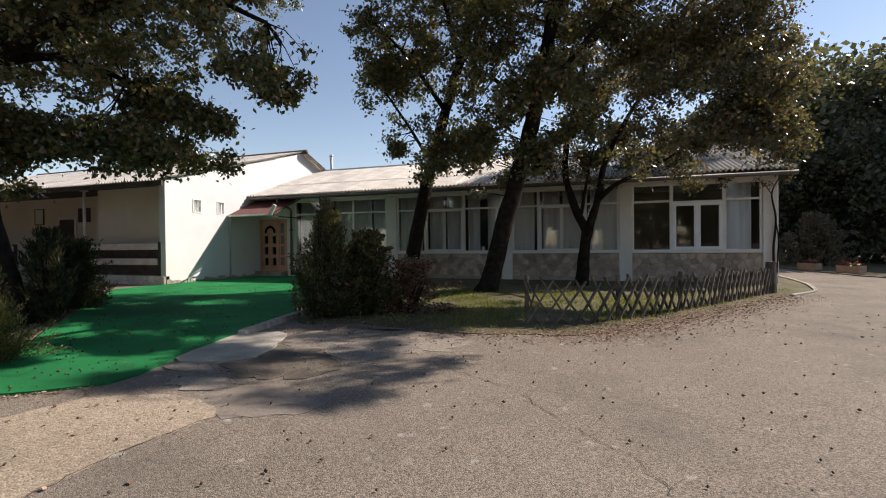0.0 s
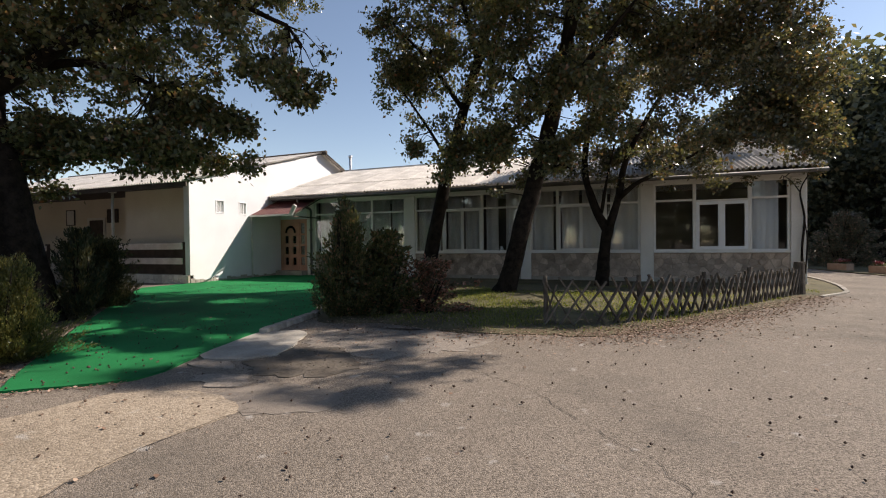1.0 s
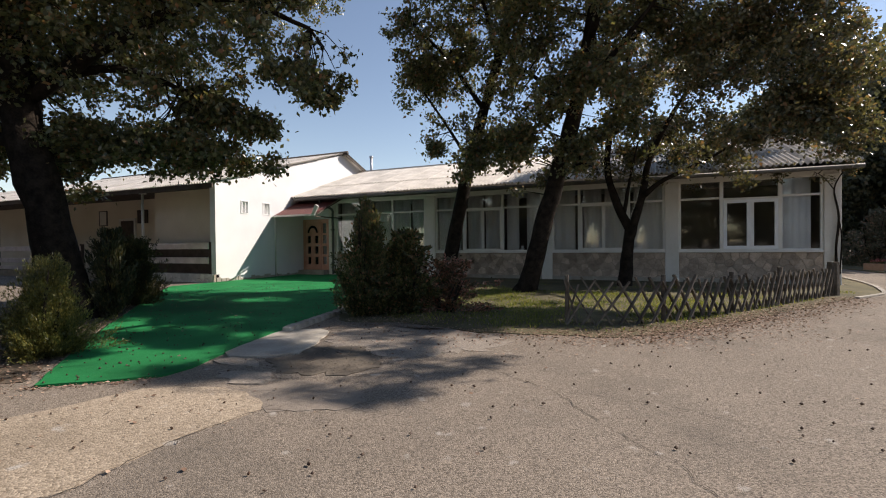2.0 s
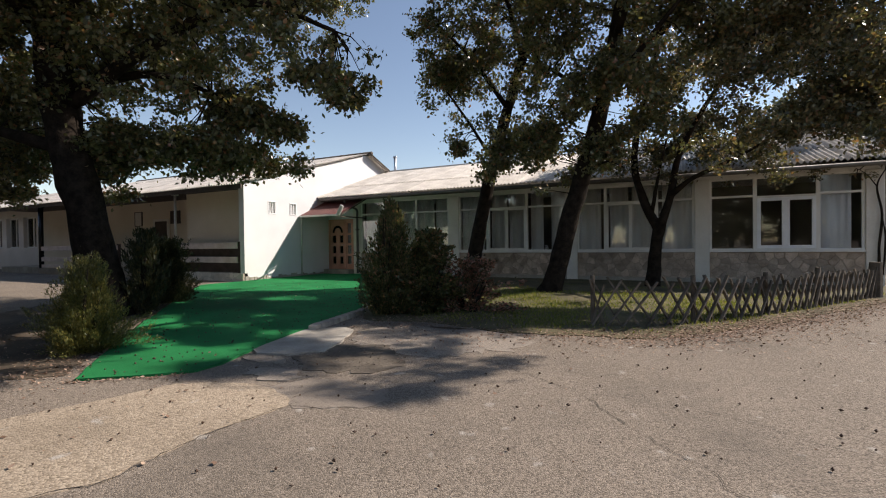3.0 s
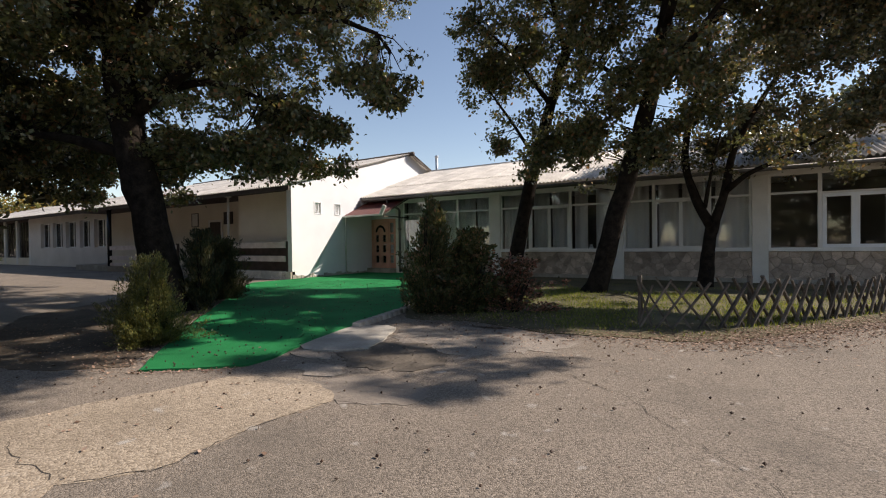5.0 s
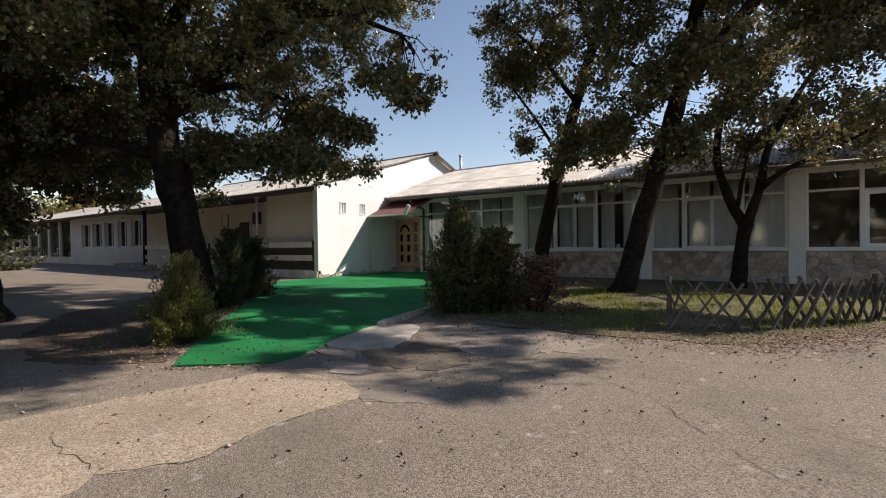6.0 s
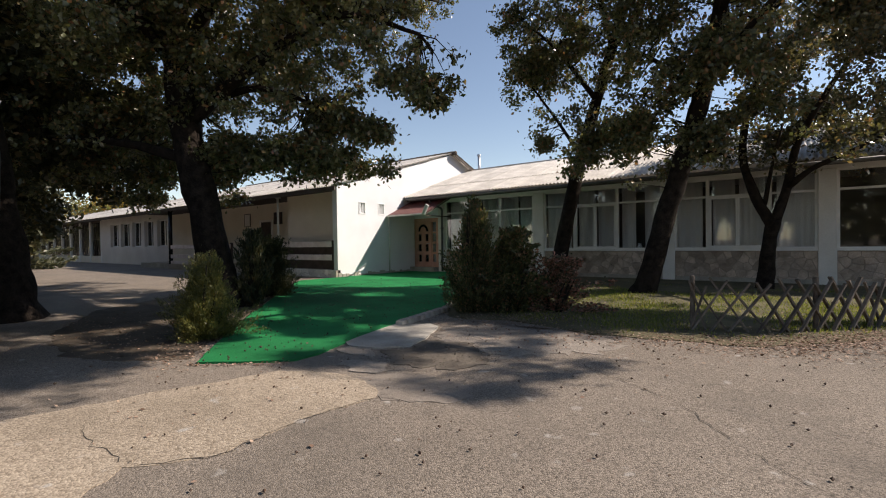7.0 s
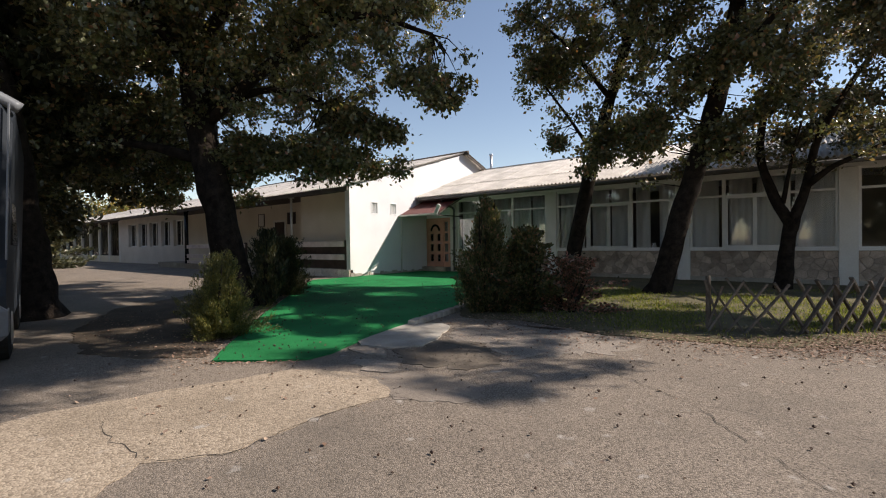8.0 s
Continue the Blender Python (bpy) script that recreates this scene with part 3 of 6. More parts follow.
PILLARS = [(-11.68, -11.32), (-7.33, -6.92), (-3.06, -2.72), (0.6, 0.97), (4.38, 4.75)]
for a, b in PILLARS:
    pil = part("pillar", boxes((a, b, FY - 0.05, FY + 0.3, 0.0, HEAD), bevel=0.012), M_PILLAR)
    tagged(pil, "square painted pillar between window bays", "pillar", "pillars of the wing", kind="structure")
BAYS = [(-11.32, -7.33, [-10.02, -8.72], None), (-6.92, -3.06, [-5.82, -4.4], 1), (-2.72, 0.6, [-1.86, -0.4], 1), (0.97, 4.38, [2.06, 3.44], 2)]
stone_rnd = random.Random(5)
for i, (a, b, cuts, casement) in enumerate(BAYS):
    pw = tagged(part("wall_plinth", boxes((a, b, FY + 0.03, FY + 0.28, -0.05, SILL - 0.03)), M_MORTAR), "low rubble-stone wall under the windows", "wall", kind="structure")
    for cell in rubble(a + 0.005, b - 0.005, 0.0, SILL - 0.05, stone_rnd, 0.205):
        lay_stone(cell, FY + 0.03, pw, stone_rnd)
    win = tagged(new("window_%d" % (i + 1)), "large many-paned window with painted frames and curtains", "window", kind="structure")
    part("window_sill", boxes((a, b, FY - 0.06, FY + 0.2, SILL - 0.04, SILL + 0.015), bevel=0.006), M_FRAME, win)
    edges = [a] + cuts + [b]
    part("window_frame", boxes((a, b, FY, FY + 0.08, HEAD - 0.07, HEAD), (a, b, FY, FY + 0.08, SILL + 0.015, SILL + 0.06),
                               (a, a + 0.06, FY, FY + 0.08, SILL + 0.06, HEAD - 0.07), (b - 0.06, b, FY, FY + 0.08, SILL + 0.06, HEAD - 0.07), bevel=0.004), M_FRAME, win)
    for c in cuts:
        part("mullion", boxes((c - 0.045, c + 0.045, FY - 0.005, FY + 0.085, SILL + 0.06, HEAD - 0.07), bevel=0.005), M_FRAME, win)
    for j, (p, q) in enumerate(zip(edges, edges[1:])):
        tz = 2.42 if not (i == 3 and j == 1) else 2.38
        p1, q1 = p + (0.06 if j == 0 else 0.045), q - (0.06 if j == len(edges) - 2 else 0.045)
        part("transom", boxes((p1, q1, FY + 0.003, FY + 0.077, tz - 0.03, tz + 0.03), bevel=0.004), M_FRAME, win)
        if casement is not None and j == 1:
            wd = 0.085 if i == 3 else 0.05
            mt = M_PVC if i == 3 else M_FRAME
            m = (p1 + q1) / 2
            zb, zt = SILL + 0.06, tz - 0.03
            for u, v in ((p1, m), (m, q1)):
                part("casement", boxes((u, v, FY - 0.012, FY + 0.05, zb, zb + wd), (u, v, FY - 0.012, FY + 0.05, zt - wd, zt), (u, u + wd, FY - 0.012, FY + 0.05, zb + wd, zt - wd),
                                       (v - wd, v, FY - 0.012, FY + 0.05, zb + wd, zt - wd), bevel=0.005), mt, win)
                g = part("pane", boxes((u + wd - 0.01, v - wd + 0.01, FY + 0.02, FY + 0.028, zb + wd - 0.01, zt - wd + 0.01)), M_GLASS, win)
                g.visible_shadow = False
        else:
            g = part("pane", boxes((p1 - 0.01, q1 + 0.01, FY + 0.035, FY + 0.043, SILL + 0.05, tz - 0.02)), M_GLASS, win)
            g.visible_shadow = False
        g = part("pane", boxes((p1 - 0.01, q1 + 0.01, FY + 0.035, FY + 0.043, tz + 0.02, HEAD - 0.06)), M_GLASS, win)
        g.visible_shadow = False


def curtain(x0, x1, seed, cloth):
    """A hanging cloth with folds."""
    rnd = random.Random(seed)
    n = int((x1 - x0) / 0.025)
    vs, fs = [], []
    for k in range(n + 1):
        x = x0 + (x1 - x0) * k / n
        y = FY + 0.17 + 0.03 * math.sin(k * 0.55 + seed) + 0.02 * math.sin(k * 0.23 + 2 * seed) + rnd.uniform(-0.004, 0.004)
        vs += [(x, y, 0.35), (x + 0.01 * math.sin(k), y + 0.01, 1.7), (x, y - 0.01, 2.93)]
    for k in range(n):
        for r in (0, 1):
            fs.append((3 * k + r, 3 * k + 3 + r, 3 * k + 4 + r, 3 * k + 1 + r))
    ob = raw("curtain", vs, fs, cloth, None, True)
    so = ob.modifiers.new("thick", "SOLIDIFY")
    so.thickness = 0.006
    return tagged(ob, "long cream curtain hanging in folds behind the window", "curtain", "curtains of the wing")


for k, (a, b) in enumerate([(-11.2, -10.1), (-9.6, -8.0), (-7.95, -7.4), (-6.85, -6.0), (-5.7, -5.15), (-5.05, -4.45), (-4.3, -3.85), (-3.6, -3.1), (-2.7, -2.0), (-1.75, -1.2), (-1.1, -0.5), (-0.25, 0.55), (3.49, 4.16)]):
    curtain(a, b, k + 1, M_SHEER if a > 3 else M_CURTAIN)


# corrugated roofs
def wave_sheet(width, length, waves, seg=4, amp=0.037):
    n = waves * seg
    vs, fs = [], []
    for k in range(n + 1):
        x = width * k / n
        z = amp * math.cos(2 * math.pi * k / seg)
        vs += [(x, 0, z), (x, length, z)]
    for k in range(n):
        fs.append((2 * k, 2 * k + 2, 2 * k + 3, 2 * k + 1))
    low = len(vs)
    for k in range(n + 1):
        x = width * k / n
        z = amp * math.cos(2 * math.pi * k / seg)
        vs += [(x, 0, z - 0.014), (x, 0, z)]
    for k in range(n):
        q = low + 2 * k
        fs.append((q, q + 2, q + 3, q + 1))
    me = bpy.data.meshes.new("roof_sheet")
    me.from_pydata(vs, [], fs)
    me.materials.append(M_ROOF)
    me.polygons.foreach_set("use_smooth", [True] * len(me.polygons))
    return me


def lay_roof(name, label, x0, x1, y0, z0, y1, z1, rows, seed, width=1.062):
    rnd = random.Random(seed)
    roof = tagged(new(name), label, "roof", kind="structure")
    slope = math.atan2(z1 - z0, y1 - y0)
    full = math.hypot(z1 - z0, y1 - y0)
    ln = full / rows + 0.12
    cols = int(math.ceil((x1 - x0) / width))
    me = wave_sheet((x1 - x0) / cols, ln, 8, 5, 0.034)
    for r in range(rows):
        for c in range(cols):
            ob = new("roof_sheet", me)
            ob.parent = roof
            s = r * full / rows
            lift = 0.03 + (0.014 if r % 2 else 0.0) + rnd.uniform(0, 0.008)
            ob.matrix_basis = Matrix.Translation((x0 + c * (x1 - x0) / cols, y0 + s * math.cos(slope), z0 + s * math.sin(slope) + lift)) @ Matrix.Rotation(slope - 0.008, 4, "X") @ Matrix.Rotation(rnd.uniform(-0.004, 0.004), 4, "Z")
    return roof


WR_Y0, WR_Z0, WR_Y1, WR_Z1 = 14.38, 3.12, 19.4, 4.84
roof_wing = lay_roof("roof_wing", "grey corrugated cement roof of the glazed wing", -12.96, 4.98, WR_Y0, WR_Z0, WR_Y1, WR_Z1, 3, 4)
bm = boxes((-12.96, 5.05, 14.55, 14.6, 2.98, 3.1), (-12.96, 5.05, 14.6, FY - 0.02, 3.06, 3.09))
part("fascia", bm, M_FASCIA, roof_wing)
bm = bmesh.new()
tube(bm, [(-12.9, 14.42, 3.05), (5.0, 14.42, 3.02)], [0.055, 0.055], 8)
part("gutter", bm, M_GUTTER, roof_wing, smooth=True)
bm = bmesh.new()
for v in ((-12.9, WR_Y1, WR_Z1 - 0.02), (5.05, WR_Y1, WR_Z1 - 0.02), (5.05, 24.4, 3.1), (-12.9, 24.4, 3.1)):
    bm.verts.new(v)
bm.faces.new(bm.verts[:])
part("back_slope", bm, M_ROOF, roof_wing)
bm = bmesh.new()
tube(bm, [(-12.96, WR_Y1, WR_Z1 + 0.02), (4.98, WR_Y1, WR_Z1 + 0.01)], [0.07, 0.07], 8)
part("ridge_cap", bm, M_ROOF, roof_wing, smooth=True)
# gable closing the wing's end
bm = bmesh.new()
f = bm.faces.new([bm.verts.new(v) for v in ((4.74, 14.9, 3.02), (4.74, 24.0, 3.05), (4.74, WR_Y1, WR_Z1 - 0.05))])
bmesh.ops.solidify(bm, geom=[f], thickness=0.2)
tagged(part("wall_wing_end", bm, M_WHITE), "plastered gable end of the wing", "wall", kind="structure")

# ---- white gable wall and the long building ----
GX = -13.0


def roof_z(y):
    return 3.33 + (y - 10.8) * 0.302 if y < 17.85 else 3.33 + 7.05 * 0.302 - (y - 17.85) * 0.36


VENTS = [(11.84, 12.2), (12.87, 13.23)]
bm = boxes((GX - 0.25, GX, 10.8, 24.0, -0.05, 2.36), (GX - 0.25, GX, 10.8, VENTS[0][0], 2.36, 2.83), (GX - 0.25, GX, VENTS[0][1], VENTS[1][0], 2.36, 2.83), (GX - 0.25, GX, VENTS[1][1], 24.0, 2.36, 2.83))
A = [(10.8, 2.83), (24.0, 2.83), (24.0, roof_z(24.0)), (17.85, roof_z(17.85)), (10.8, roof_z(10.8))]
fr, bk = [bm.verts.new((GX, y, z)) for y, z in A], [bm.verts.new((GX - 0.25, y, z)) for y, z in A]
bm.faces.new(fr)
bm.faces.new(bk[::-1])
for k in range(5):
    j = (k + 1) % 5
    bm.faces.new((bk[k], bk[j], fr[j], fr[k]))
bmesh.ops.recalc_face_normals(bm, faces=bm.faces[:])
tagged(part("wall_gable", bm, M_WHITE), "bright white plastered gable wall with two small vents", "wall", kind="structure")
for a, b in VENTS:
    vent = thing("wall_vent", "small square white vent window in the gable wall", "vent", "vents in the gable wall")
    part("frame", boxes((GX - 0.12, GX + 0.015, a, a + 0.035, 2.36, 2.83), (GX - 0.12, GX + 0.015, b - 0.035, b, 2.36, 2.83), (GX - 0.12, GX + 0.015, a + 0.035, b - 0.035, 2.36, 2.395),
                        (GX - 0.12, GX + 0.015, a + 0.035, b - 0.035, 2.795, 2.83), bevel=0.004), M_PVC, vent)
    part("backing", boxes((GX - 0.14, GX - 0.12, a, b, 2.36, 2.83)), M_FARWALL, vent)
    for k in range(2):
        y = a + (b - a) * (k + 1) / 3
        part("slat", boxes((GX - 0.11, GX - 0.02, y - 0.012, y + 0.012, 2.395, 2.795)), M_PVC, vent)
# uneven stone foot of the wall
rnd = random.Random(11)
bm = bmesh.new()
y = 10.8
while y < 14.8:
    w = rnd.uniform(0.1, 0.3)
    box(bm, GX - 0.02, GX + rnd.uniform(0.012, 0.03), y, y + w - 0.015, 0.0, rnd.uniform(0.07, 0.17), bevel=0.006)
    y += w
tagged(part("baseboard", bm, M_CONCRETE), "crumbling stone foot of the white wall", "wall foot", kind="structure")

WY = 12.5
bm = boxes((-31.4, GX - 0.25, WY, WY + 0.25, 0.0, 3.75))
bm = box(bm, -16.7, GX - 0.25, 11.25, WY, 0.29, 3.22)
tagged(part("wall_porch", bm, M_CREAM), "shaded cream plaster wall at the back of the porch", "wall", kind="structure")
bm = boxes((-31.4, GX - 0.252, 10.9, WY, -0.05, 0.29))
tagged(part("floor_porch", bm, M_CONCRETE), "raised concrete porch floor", "floor", kind="structure")
# far end: windows then glazing
FARW = [(-41.9, -40.2), (-39.7, -38.0), (-37.5, -35.9), (-35.3, -33.8), (-33.2, -31.7)]
rows = [(-44.0, -31.4, WY, WY + 0.3, -0.05, 1.25), (-44.0, -31.4, WY, WY + 0.3, 3.0, 3.6)]
xs = [-44.0] + [v for ab in FARW for v in ab] + [-31.4]
for a, b in zip(xs[::2], xs[1::2]):
    rows.append((a, b, WY, WY + 0.3, 1.25, 3.0))
tagged(part("wall_far", boxes(*rows), M_FARWALL), "off-white wall of the long building with deep windows", "wall", kind="structure")
for k, (a, b) in enumerate(FARW):
    win = tagged(new("window_%d" % (k + 5)), "deep-set window with dark panes in the long building", "window", kind="structure")
    m = (a + b) / 2
    part("window_frame", boxes((a, b, WY + 0.18, WY + 0.25, 1.25, 1.32), (a, b, WY + 0.18, WY + 0.25, 2.93, 3.0), (a, a + 0.07, WY + 0.18, WY + 0.25, 1.32, 2.93), (b - 0.07, b, WY + 0.18, WY + 0.25, 1.32, 2.93), (m - 0.04, m + 0.04, WY + 0.18, WY + 0.25, 1.32, 2.93)), M_FRAME, win)
    for u, v in ((a + 0.06, m - 0.03), (m + 0.03, b - 0.06)):
        part("pane", boxes((u, v, WY + 0.2, WY + 0.21, 1.31, 2.94)), M_GLASS, win).visible_shadow = False
# made-up wall, set close behind the glazed bays so that they look dark
tagged(part("wall_far_back", boxes((-66, -44.1, 13.3, 13.5, 0, 3.45), (-44.1, -31.4, 16.0, 16.2, 0, 3.6), (-66.2, -66, 11.5, 16, 0, 3.6)), M_ROOM), "added inner wall that keeps the far windows dark", "wall", kind="structure")
gl = tagged(new("window_10"), "row of dark glazed bays between pale posts", "window", kind="structure")
for k in range(8):
    x = -44.0 - k * 2.75
    part("post", boxes((x - 0.16, x + 0.16, WY - 0.02, WY + 0.25, 0, 3.4), bevel=0.01), M_PILLAR, gl)
    if k < 7:
        part("kerb_panel", boxes((x - 2.59, x - 0.16, WY + 0.02, WY + 0.2, 0, 0.55)), M_CREAM, gl)
        for j in range(1, 5):
            part("bar", boxes((x - 0.16 - j * 0.486 - 0.025, x - 0.16 - j * 0.486 + 0.025, WY + 0.08, WY + 0.14, 0.55, 3.25)), M_DARKWOOD, gl)
        part("transom", boxes((x - 2.59, x - 0.16, WY + 0.06, WY + 0.16, 3.25, 3.4)), M_DARKWOOD, gl)
        part("pane", boxes((x - 2.59, x - 0.16, WY + 0.1, WY + 0.11, 0.55, 3.25)), M_GLASS, gl).visible_shadow = False

roof_main = lay_roof("roof_main", "grey corrugated cement roof of the long building", -31.5, -12.86, 10.45, 3.27, 17.85, 5.5, 4, 8)
bm = boxes((-31.5, -12.8, 10.52, 10.57, 3.13, 3.28))
part("fascia", bm, M_FASCIA, roof_main)
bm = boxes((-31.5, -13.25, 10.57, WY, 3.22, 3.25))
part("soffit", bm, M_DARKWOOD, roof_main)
bm = bmesh.new()
tube(bm, [(-31.5, 17.85, 5.53), (-12.7, 17.85, 5.53)], [0.1, 0.1], 8)
part("ridge_cap", bm, M_FASCIA, roof_main, smooth=True)
bm = bmesh.new()
bar(bm, (-12.74, 17.85, 5.44), (-12.74, 24.3, 3.12), 0.03, 0.16)
part("verge_board", bm, M_FASCIA, roof_main)
bm = bmesh.new()
for v in ((-31.5, 17.85, 5.5), (-12.7, 17.85, 5.5), (-12.7, 24.4, 3.15), (-31.5, 24.4, 3.15)):
    bm.verts.new(v)
bmesh.ops.solidify(bm, geom=[bm.faces.new(bm.verts[:])], thickness=0.05)
part("back_slope", bm, M_ROOF, roof_main)
far_me_roof = tagged(new("roof_far"), "pale corrugated roof of the far part of the long building", "roof", kind="structure")
me = wave_sheet(36.0, 7.0, 200, 4)
me.name = "sheeting"
ob = new("sheeting", me)
ob.parent = far_me_roof
ob.matrix_basis = Matrix.Translation((-67.5, 11.6, 3.5)) @ Matrix.Rotation(math.atan(0.3), 4, "X")
part("fascia", boxes((-67.5, -31.5, 11.66, 11.72, 3.32, 3.47), (-67.5, -31.5, 11.72, 16.2, 3.44, 3.47)), M_FASCIA, far_me_roof)

# flue behind the ridge
flue = thing("flue_pipe", "slim steel flue pipe rising behind the roof ridge", "chimney")
bm = bmesh.new()
tube(bm, [(-12.9, 20.2, 4.4), (-12.9, 20.2, 5.75)], [0.075, 0.075], 10)
part("pipe", bm, M_STEEL, flue, smooth=True)
bm = bmesh.new()
tube(bm, [(-12.9, 20.2, 5.74), (-12.9, 20.2, 5.82)], [0.11, 0.1], 10)
part("cap", bm, M_STEEL, flue)

# ---- entrance ----
step = tagged(part("door_step", boxes((-12.99, -11.7, 14.72, FY + 0.05, 0.0, 0.2), bevel=0.012), M_CONCRETE), "low concrete doorstep at the entrance", "step", kind="structure")
door = tagged(new("door_1"), "honey-coloured wooden front door with arched and square glass lights", "door", kind="structure")
DY = FY - 0.02
part("door_frame", boxes((-12.99, -12.9, DY - 0.02, DY + 0.1, 0.2, 2.27), (-11.78, -11.69, DY - 0.02, DY + 0.1, 0.2, 2.27), (-12.9, -11.78, DY - 0.02, DY + 0.1, 2.18, 2.27), (-12.13, -12.07, DY - 0.02, DY + 0.1, 0.2, 2.18), bevel=0.005), M_DOOR, door)
COLS, ROWS = [(-12.8, -12.62), (-12.42, -12.24)], [(0.42, 0.72), (0.86, 1.16), (1.3, 1.6)]
bm = boxes((-12.9, -12.13, DY + 0.02, DY + 0.07, 0.2, 0.42), (-12.9, COLS[0][0], DY + 0.02, DY + 0.07, 0.42, 1.6), (COLS[0][1], COLS[1][0], DY + 0.02, DY + 0.07, 0.42, 1.6), (COLS[1][1], -12.13, DY + 0.02, DY + 0.07, 0.42, 1.6), (-12.9, -12.13, DY + 0.02, DY + 0.07, 1.6, 2.18))
for a, b in COLS:
    for z0, z1 in ((0.72, 0.86), (1.16, 1.3)):
        box(bm, a, b, DY + 0.02, DY + 0.07, z0, z1)
leaf = part("door_leaf", bm, M_DOOR, door)
for a, b in COLS:
    for z0, z1 in ROWS:
        part("pane", boxes((a - 0.005, b + 0.005, DY + 0.035, DY + 0.045, z0 - 0.005, z1 + 0.005)), M_GLASS, leaf)
        part("bead", boxes((a - 0.025, a, DY + 0.005, DY + 0.02, z0 - 0.025, z1 + 0.025), (b, b + 0.025, DY + 0.005, DY + 0.02, z0 - 0.025, z1 + 0.025), (a, b, DY + 0.005, DY + 0.02, z0 - 0.025, z0), (a, b, DY + 0.005, DY + 0.02, z1, z1 + 0.025), bevel=0.003), M_DOOR, leaf)
bm = bmesh.new()
arc = [(-12.52 + 0.27 * math.cos(a), 1.72 + 0.3 * math.sin(a)) for a in np.linspace(0, math.pi, 13)]
inn = [(-12.52 + 0.17 * math.cos(a), 1.72 + 0.2 * math.sin(a)) for a in np.linspace(0, math.pi, 13)]
for k in range(12):
    bm.faces.new([bm.verts.new((x, DY + 0.014, z)) for x, z in (arc[k], arc[k + 1], inn[k + 1], inn[k])])
bmesh.ops.solidify(bm, geom=bm.faces[:], thickness=0.008)
part("arched_light", bm, M_BLACK, leaf, "dark arched glass light")
for rr, nm in ((0.3, "arch_bead"), (0.155, "arch_bead")):
    bm = bmesh.new()
    tube(bm, [(-12.52 + rr * math.cos(a), DY + 0.012, 1.72 + (rr + 0.03) * math.sin(a)) for a in np.linspace(0, math.pi, 13)], [0.015] * 13, 6)
    part(nm, bm, M_DOOR, leaf)
bm = bmesh.new()
tube(bm, [(-12.19, DY + 0.02, 1.2), (-12.19, DY - 0.04, 1.2), (-12.3, DY - 0.045, 1.2)], [0.012, 0.012, 0.01], 8)
part("door_handle", bm, M_STEEL, leaf)
side = part("side_light", boxes((-12.07, -12.02, DY + 0.02, DY + 0.07, 0.2, 2.18), (-11.83, -11.78, DY + 0.02, DY + 0.07, 0.2, 2.18), *[(-12.02, -11.83, DY + 0.02, DY + 0.07, z, z + w) for z, w in ((0.2, 0.22), (0.74, 0.1), (1.18, 0.1), (1.62, 0.08), (2.1, 0.08))]), M_DOOR, door)
for z0, z1 in ((0.42, 0.74), (0.84, 1.18), (1.28, 1.62), (1.7, 2.1)):
    part("pane", boxes((-12.025, -11.825, DY + 0.035, DY + 0.045, z0, z1)), M_GLASS, side)
tagged(part("wall_over_door", boxes((-12.99, -11.69, DY, DY + 0.25, 2.27, 3.1)), M_WHITE), "plaster above the entrance door", "wall", kind="structure")

awning = thing("awning", "small maroon metal awning over the entrance with a white edge", "awning")
vs, fs = [], []
for k in range(14):
    x0, x1 = -12.98 + 2.0 * k / 14, -12.98 + 2.0 * (k + 1) / 14
    for x, dz in ((x0, 0.0), (x1 - 0.03, 0.0), (x1 - 0.02, 0.022), (x1 - 0.005, 0.022)):
        vs += [(x, 13.38, 2.36 + dz), (x, 14.98, 3.08 + dz)]
for k in range(len(vs) // 2 - 1):
    fs.append((2 * k, 2 * k + 2, 2 * k + 3, 2 * k + 1))
aw = raw("sheet", vs, fs, M_AWNING, awning)
aw.modifiers.new("thick", "SOLIDIFY").thickness = 0.012
part("edge", boxes((-12.98, -10.97, 13.33, 13.39, 2.29, 2.36), bevel=0.008), M_POST, awning)
for p0, p1 in (((-10.99, 13.4, 2.32), (-10.99, 15.0, 3.04)), ((-12.2, 13.4, 2.31), (-12.2, 15.0, 3.03)), ((-10.99, 13.42, 2.27), (-10.99, 15.02, 2.27))):
    part("bracket", bar(bmesh.new(), p0, p1, 0.03, 0.04), M_FASCIA, awning)
bm = bmesh.new()
tube(bm, [(-12.93, 13.42, 0.04), (-12.93, 13.42, 2.3)], [0.028, 0.028], 8)
part("post", bm, M_POST, awning, smooth=True)
lamp = thing("flood_light", "white slanted flood light fixed beside the awning", "lamp")
bm = bmesh.new()
bar(bm, (-10.47, 12.64, 2.27), (-10.28, 12.64, 2.59), 0.095, 0.13)
bmesh.ops.bevel(bm, geom=bm.edges[:], offset=0.015, segments=1, affect="EDGES")
part("housing", bm, M_POST, lamp)
part("arm", bar(bmesh.new(), (-10.38, 12.69, 2.38), (-10.96, 13.4, 2.31), 0.035, 0.035), M_FASCIA, lamp)
pipe = thing("downpipe", "dark bent downpipe at the corner of the wing", "downpipe")
bm = bmesh.new()
tube(bm, spline([(-11.6, 14.42, 3.02), (-11.6, 14.45, 2.86), (-11.5, 14.75, 2.72), (-11.42, 14.96, 2.6), (-11.42, 14.97, 2.2), (-11.42, 14.97, 0.05)], 4), [0.045] * 21, 8)
part("pipe", bm, M_GUTTER, pipe, smooth=True)
for z in (0.7, 1.8):
    part("clip", boxes((-11.475, -11.365, 14.91, 15.04, z, z + 0.04)), M_FASCIA, pipe)

